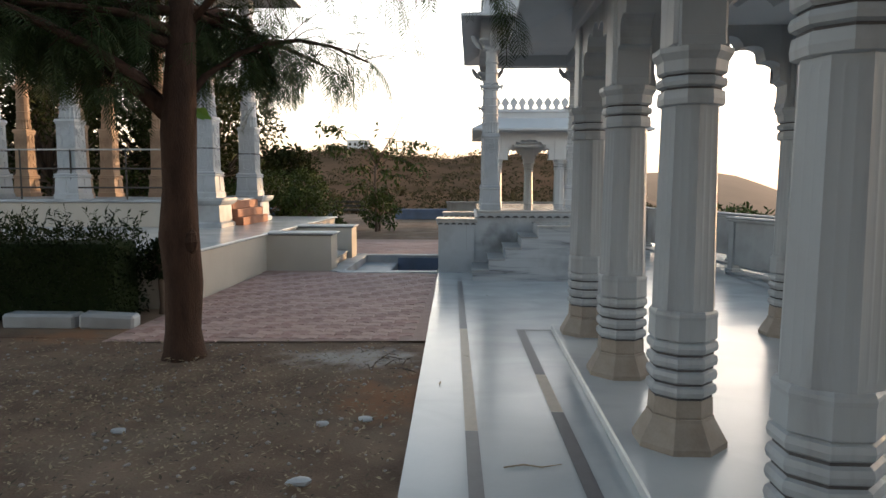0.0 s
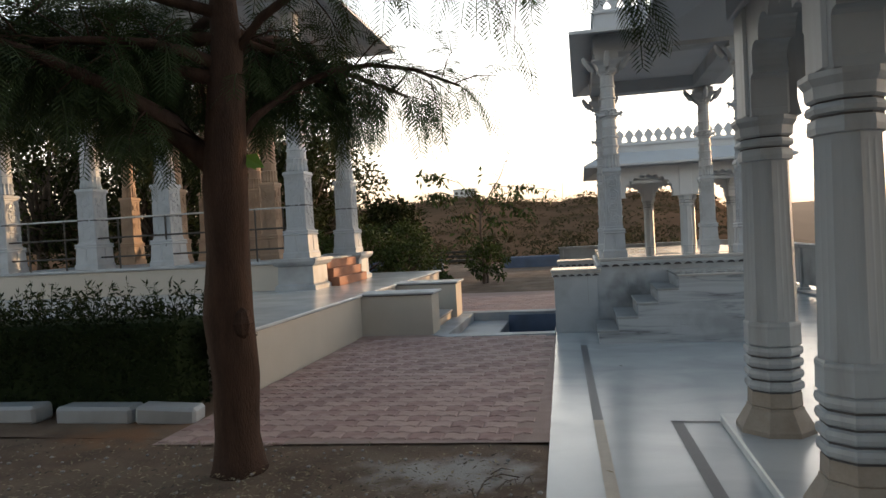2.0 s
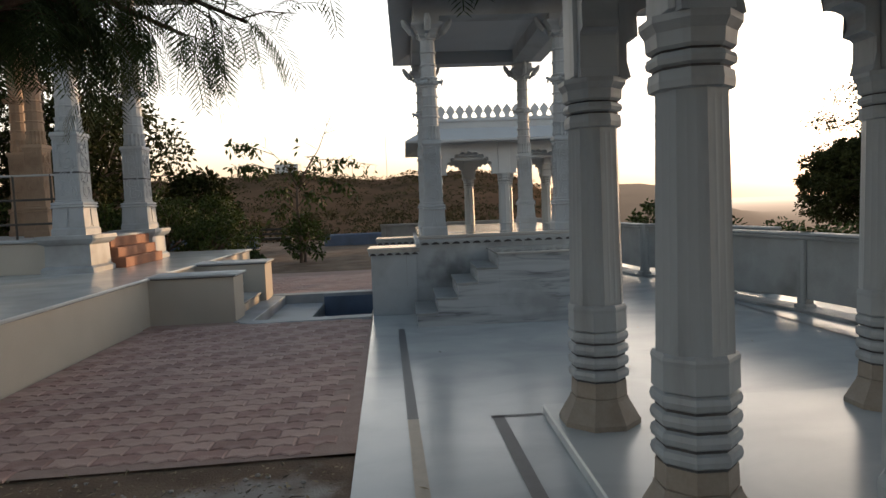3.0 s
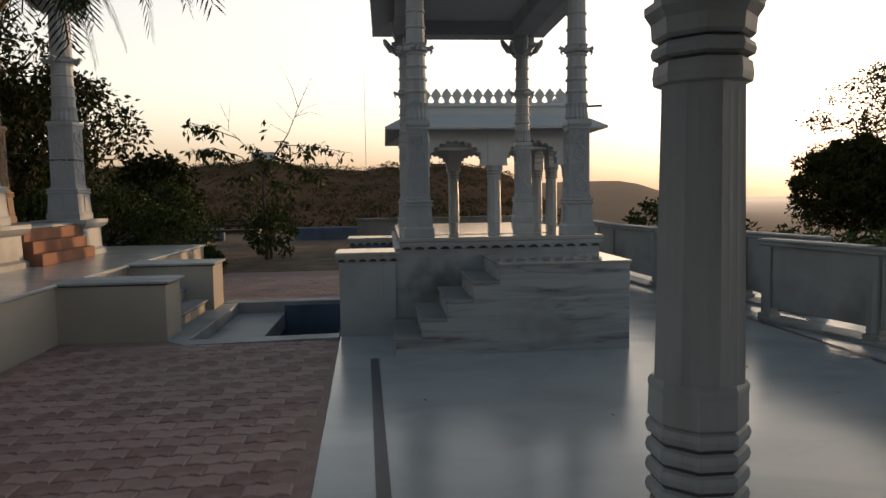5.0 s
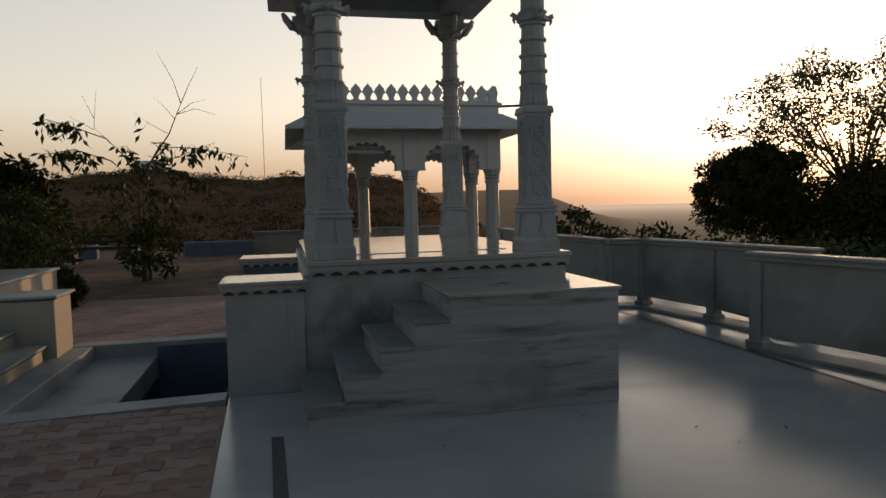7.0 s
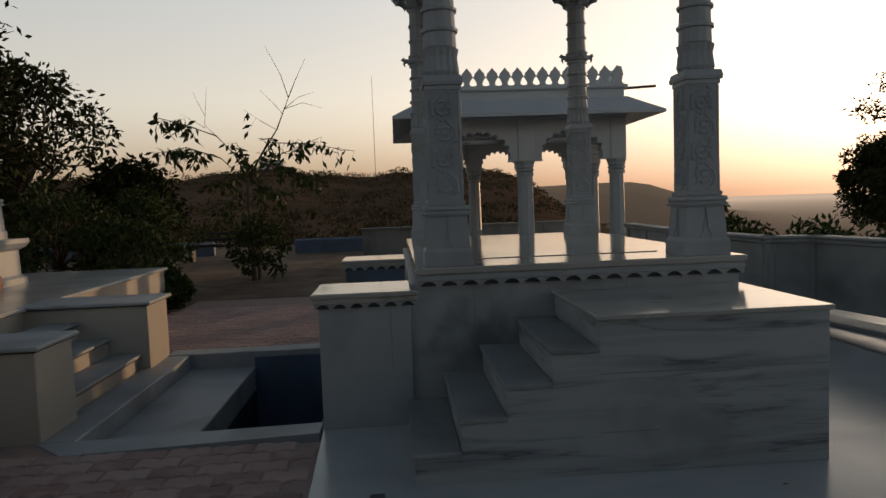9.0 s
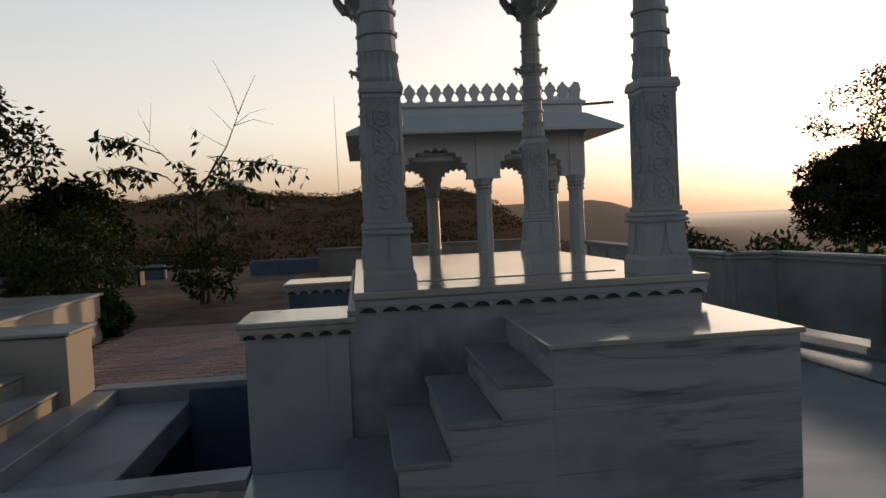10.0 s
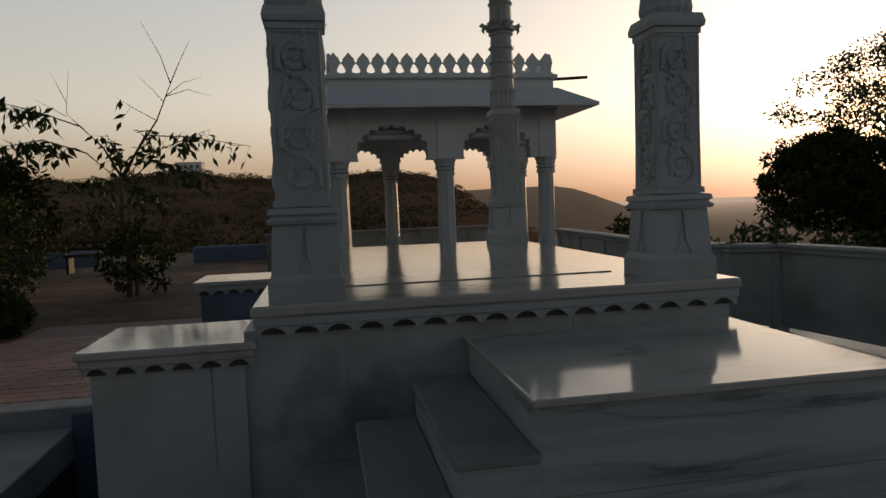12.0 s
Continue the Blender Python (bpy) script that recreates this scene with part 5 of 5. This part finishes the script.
for i, (x, y, z, h, sp) in enumerate(((8.3, 24.0, -1.2, 2.5, 1.1), (9.8, 25.0, -1.8, 2.4, 1.3), (8.0, 19.0, -1.2, 2.1, 1.3), (9.2, 17.0, -1.6, 2.4, 1.4), (10.5, 20.5, -2.2, 2.8, 1.6), (8.6, 14.5, -1.4, 2.1, 1.3), (11.5, 17.5, -2.6, 3.2, 1.8), (12.5, 22.5, -3.0, 2.6, 1.9), (9.0, 11.5, -1.5, 2.2, 1.4))):
    leafy_tree("shrub", "scrubby shrub on the slope below the parapet", x, y, z, h, sp, 70 + i, 30, 60, 0.16, 0.05, None, (0, 0), 0.15)


# ---------- hedge and kerb stones ----------
def hedge(x0, x1, y0, y1, h):
    random.seed(3)
    hd = thing("hedge", "dense clipped dark green hedge with loose sprigs on top", "hedge", (x0 + x1) / 2, (y0 + y1) / 2, 0)
    core = Shape().box(x0 + 0.08, x1 - 0.08, y0 + 0.08, y1 - 0.08, 0.0, h - 0.1, 0.05)
    core.v = [(a + 0.05 * noise.noise((a * 3, b * 3, c * 3)), b + 0.05 * noise.noise((a * 3 + 5, b * 3, c * 3)), c) for a, b, c in core.v]
    tp("core", core, hedge_mat, hd)
    lv = Shape()
    for k in range(9000):
        face = random.random()
        if face < 0.62:
            p = Vector((rand(x0, x1), y0 + rand(-0.03, 0.1), h * random.random() ** 0.8))
        elif face < 0.9:
            p = Vector((rand(x0, x1), rand(y0, y1), h + rand(-0.12, 0.04)))
        else:
            p = Vector((x1 + rand(-0.1, 0.03), rand(y0, y1), h * random.random()))
        leaf(lv, p, (random_direction() + Vector((0, -0.5, 0.3))).normalized(), random_direction(), rand(0.05, 0.09), rand(0.018, 0.03))
    tp("leaves", lv, hedge_mat, hd)
    sprigs = Shape()
    for k in range(150):
        p = Vector((rand(x0, x1 - 0.1), rand(y0 + 0.05, y1), h - 0.05))
        d = Vector((rand(-0.4, 0.4), rand(-0.3, 0.3), 1)).normalized()
        ln = rand(0.15, 0.42)
        sprigs.tube([p, p + d * ln], [0.004, 0.002], 4)
        for j in range(10):
            b = p + d * ln * (0.2 + 0.8 * j / 10)
            leaf(sprigs, b, (d * 0.6 + random_direction()).normalized(), random_direction(), rand(0.06, 0.1), 0.025)
    tp("top_growth", sprigs, hedge_mat, hd)
    return hd


hedge(-9.5, -3.85, 7.45, 8.3, 1.02)
leafy_tree("shrub", "small round hedge plant on a bare stem", -3.62, 8.12, 0, 0.88, 0.24, 91, 26, 60, 0.07, 0.045, hedge_mat, (0, 0), 0.55)
for x0, x1, tilt in ((-5.05, -4.2, 0), (-4.15, -3.55, 4), (-6.2, -5.25, -2)):
    kb = thing("kerb_stone", "loose whitewashed kerb stone along the hedge", "kerb", (x0 + x1) / 2, 7.32, 0.0, "hedge kerb stones")
    ob = part("block", Shape().box(-(x1 - x0) / 2, (x1 - x0) / 2, -0.13, 0.13, -0.03, 0.15, 0.03), marble_wall, kb)
    kb.rotation_euler = (0, radians(tilt), radians(tilt * 2))


# ---------- litter, stones and twigs ----------
random.seed(8)
lit = Shape()
for k in range(12000):
    x, y = rand(-6, -0.12), rand(0.2, 6.6)
    if random.random() < 0.55:
        x, y = -2.2 + random.gauss(0, 1.3), 4.6 + random.gauss(0, 1.1)
    if x > edge_x(y) - 0.05 or y > 6.6:
        continue
    a = rand(0, 6.28)
    leaf(lit, Vector((x, y, 0.012 + rand(0, 0.012))), Vector((math.cos(a), math.sin(a), rand(0, 0.35))), Vector((rand(-0.3, 0.3), rand(-0.3, 0.3), 1)), rand(0.02, 0.06), rand(0.008, 0.022))
tagged(part("leaf_litter", lit, dry_leaf), "scattered dry leaf litter and chips on soil", "litter", "", "stuff")
peb = Shape()
for k in range(700):
    x, y = rand(-5, -0.15), rand(0.3, 6.5)
    r = rand(0.006, 0.018)
    peb.turned(x, y, [(r * 0.6, 0.0), (r, r * 0.5), (r * 0.5, r)], 5, rand(0, 1))
tagged(part("pebbles", peb, cement), "small grey pebbles trodden into the soil", "pebbles", "", "stuff")
for x, y, r in ((-0.62, 3.35, 0.06), (-0.42, 4.35, 0.05), (-2.0, 4.05, 0.05), (-0.7, 4.25, 0.045), (-3.0, 3.2, 0.04)):
    st = Shape().turned(0, 0, [(r * 0.7, 0.0), (r, r * 0.25), (r * 0.8, r * 0.5), (r * 0.3, r * 0.6)], 7, rand(0, 1))
    st.v = [(a * rand(0.8, 1.3), b * rand(0.6, 0.9), c) for a, b, c in st.v]
    ob = part("stone", st, marble_wall)
    ob.location = (x, y, 0.005)
    tagged(ob, "small broken white marble chip on the soil", "stone", "marble chips")
tw = Shape()
for k in range(12):
    a, ln = rand(0, 6.28), rand(0.1, 0.35)
    p = Vector((-0.35 + rand(-0.25, 0.2), 5.75 + rand(-0.25, 0.25), 0.02))
    tw.tube([p, p + Vector((math.cos(a) * ln / 2, math.sin(a) * ln / 2, 0.03)), p + Vector((math.cos(a) * ln, math.sin(a) * ln, 0.01))], [0.005, 0.004, 0.002], 4)
tagged(part("dry_twigs", tw, twig_mat), "small heap of dry twigs beside the marble edge", "twigs")
tagged(part("twig", Shape().tube([(0.50, 3.62, 0.008), (0.62, 3.66, 0.01), (0.72, 3.63, 0.009), (0.84, 3.68, 0.008)], [0.004, 0.005, 0.004, 0.002], 5), dry_leaf), "pale dry twig lying on the marble floor", "twig")
deb = Shape()
for x, y in ((3.0, 10.4), (3.15, 10.1), (2.9, 10.55), (3.6, 10.2), (1.9, 9.1), (0.55, 9.6), (3.9, 9.4), (2.3, 8.6), (0.3, 6.1), (0.05, 5.2), (2.4, 10.9), (1.2, 10.6)):
    a = rand(0, 6.28)
    leaf(deb, Vector((x, y, 0.006)), Vector((math.cos(a), math.sin(a), 0.1)), Vector((0, 0, 1)), rand(0.04, 0.1), 0.02)
tagged(part("fallen_leaves", deb, dry_leaf), "few dry leaves blown onto the marble floor", "litter", "", "stuff")


# ---------- far things ----------
bench = thing("bench", "dark slatted bench at the back of the yard", "bench", -5.2, 29.0, 0.02)
for z in (0.45, 0.62, 0.8):
    part("slat", Shape().box(-1.0, 1.0, 0.1 if z > 0.5 else -0.35, 0.14 if z > 0.5 else 0.08, z, z + 0.09, 0.01), iron_dark, bench)
for x in (-0.9, 0.9):
    part("leg", Shape().box(x - 0.04, x + 0.04, -0.3, 0.12, 0.0, 0.45, 0.01), iron_dark, bench)
mast = thing("mast", "thin tall steel mast on the ridge", "mast", -4.4, 187, ground_height(-4.4, 187))
part("pole", Shape().tube([(0, 0, -1), (0, 0, 26)], [0.1, 0.06], 6), pipe_metal, mast)
hx, hy = -28.5, 172.0
house = thing("house", "small white flat-roofed building on the ridge", "house", hx, hy, ground_height(hx, hy))
part("wall", Shape().box(-2.8, 2.8, -2, 2, -1.5, 1.7), white_paint, house)
part("roof", Shape().box(-3.0, 3.0, -2.2, 2.2, 1.7, 1.9), white_paint, house)
for i in range(4):
    part("window", Shape().box(-2.3 + 1.3 * i, -1.7 + 1.3 * i, -2.03, -1.95, 0.5, 1.2), iron_dark, house)

random.seed(17)
sc = Shape()
for k in range(3000):
    az, r = radians(rand(-40, 16)), 36 + 190 * random.random() ** 1.3
    x, y = r * math.sin(az), r * math.cos(az)
    if x > 7 and r < 60:
        continue
    z = ground_height(x, y)
    size = rand(0.25, 0.75) * (1.0 + 0.4 * (r > 120)) * (1.7 if random.random() < 0.06 else 1)
    for j in range(18):
        d = random_direction()
        d.z = abs(d.z)
        c = Vector((x, y, z)) + Vector((d.x * size, d.y * size, d.z * size * 0.8))
        a, b = random_direction() * size * 0.27, random_direction() * size * 0.27
        sc.add([c - a, c + a, c + b], [(0, 1, 2)])
tagged(part("scrub", sc, scrub), "dry scrub bushes dotted over the hillside", "scrub", "", "stuff")


# ---------- pavers, last ----------
def paver_shape(l, w, h):
    """An interlocking paver with zigzag long sides."""
    a, b = l / 2, w / 2
    k = w * 0.13
    ring = [(-a, -b), (-a / 2, -b + k), (0, -b - k), (a / 2, -b + k), (a, -b), (a, b), (a / 2, b + k), (0, b - k), (-a / 2, b + k), (-a, b)]
    c = 0.012
    low = [(x, y, -0.006) for x, y in ring]
    edge = [(x, y, h - c * 0.6) for x, y in ring]
    top = [(x * (1 - c / a), y * (1 - c / b), h) for x, y in ring]
    n = len(ring)
    f = [tuple(range(2 * n, 3 * n))]
    for r in range(2):
        for i in range(n):
            j = (i + 1) % n
            f.append((r * n + i, r * n + j, r * n + n + j, r * n + n + i))
    return low + edge + top, f


PL, PW = 0.29, 0.17
pv, pf = paver_shape(PL - 0.01, PW - 0.012, 0.014)
paver_meshes = []
for k in range(3):
    random.seed(100 + k)
    q = Shape().add([(x, y, z + (0.004 * (random.random() - 0.5) if z > 0.01 else 0)) for x, y, z in pv], pf)
    paver_meshes.append(q.mesh("paver", paver_worn if k == 2 else paver))
random.seed(5)
rest, rest_worn = Shape(), Shape()
placed = 0
rows_n = int((12.0 - 6.55) / PW)
for j in range(rows_n):
    y = 6.6 + (j + 0.5) * PW
    x = -3.5 + PL / 2 - (PL / 2 if j % 2 else 0)
    while x < -0.2:
        inside = x + PL / 2 < edge_x(y) and x - PL / 2 > -3.52 and y > 6.62 + 0.06 * (x + 3.5)
        if inside and not (y > 12.0 + 0.09 * (x + 2.05) and x > -2.4) and not (y > 12.2):
            tilt = (rand(-0.6, 0.6), rand(-0.6, 0.6))
            zz = rand(-0.002, 0.003)
            worn = (round((x + 3.5) / PL) + j // 2) % 2 == 0 and random.random() < 0.85
            if placed < 300:
                ob = new("paver", paver_meshes[2 if worn else placed % 2])
                ob.parent = paving
                ob.matrix_local = pose(x, y, zz, tilt[0], tilt[1], rand(-1, 1))
                placed += 1
            else:
                (rest_worn if worn else rest).add([(x + a, y + b, c + zz + a * math.sin(radians(tilt[1])) + b * math.sin(radians(tilt[0]))) for a, b, c in pv], pf)
        x += PL
tagged(part("pavers", rest, paver, paving), "", "", "", "stuff")
tagged(part("pavers", rest_worn, paver_worn, paving), "", "", "", "stuff")
far = Shape()
for j in range(int((18.55 - 15.32) / PW)):
    y = 15.38 + (j + 0.5) * PW
    x = -3.25 + PL / 2 - (PL / 2 if j % 2 else 0)
    while x < 0.2:
        zz = rand(-0.004, 0.004)
        far.add([(x + a, y + b, c + zz) for a, b, c in pv], pf)
        x += PL
tagged(part("pavers", far, paver, paving_far), "", "", "", "stuff")
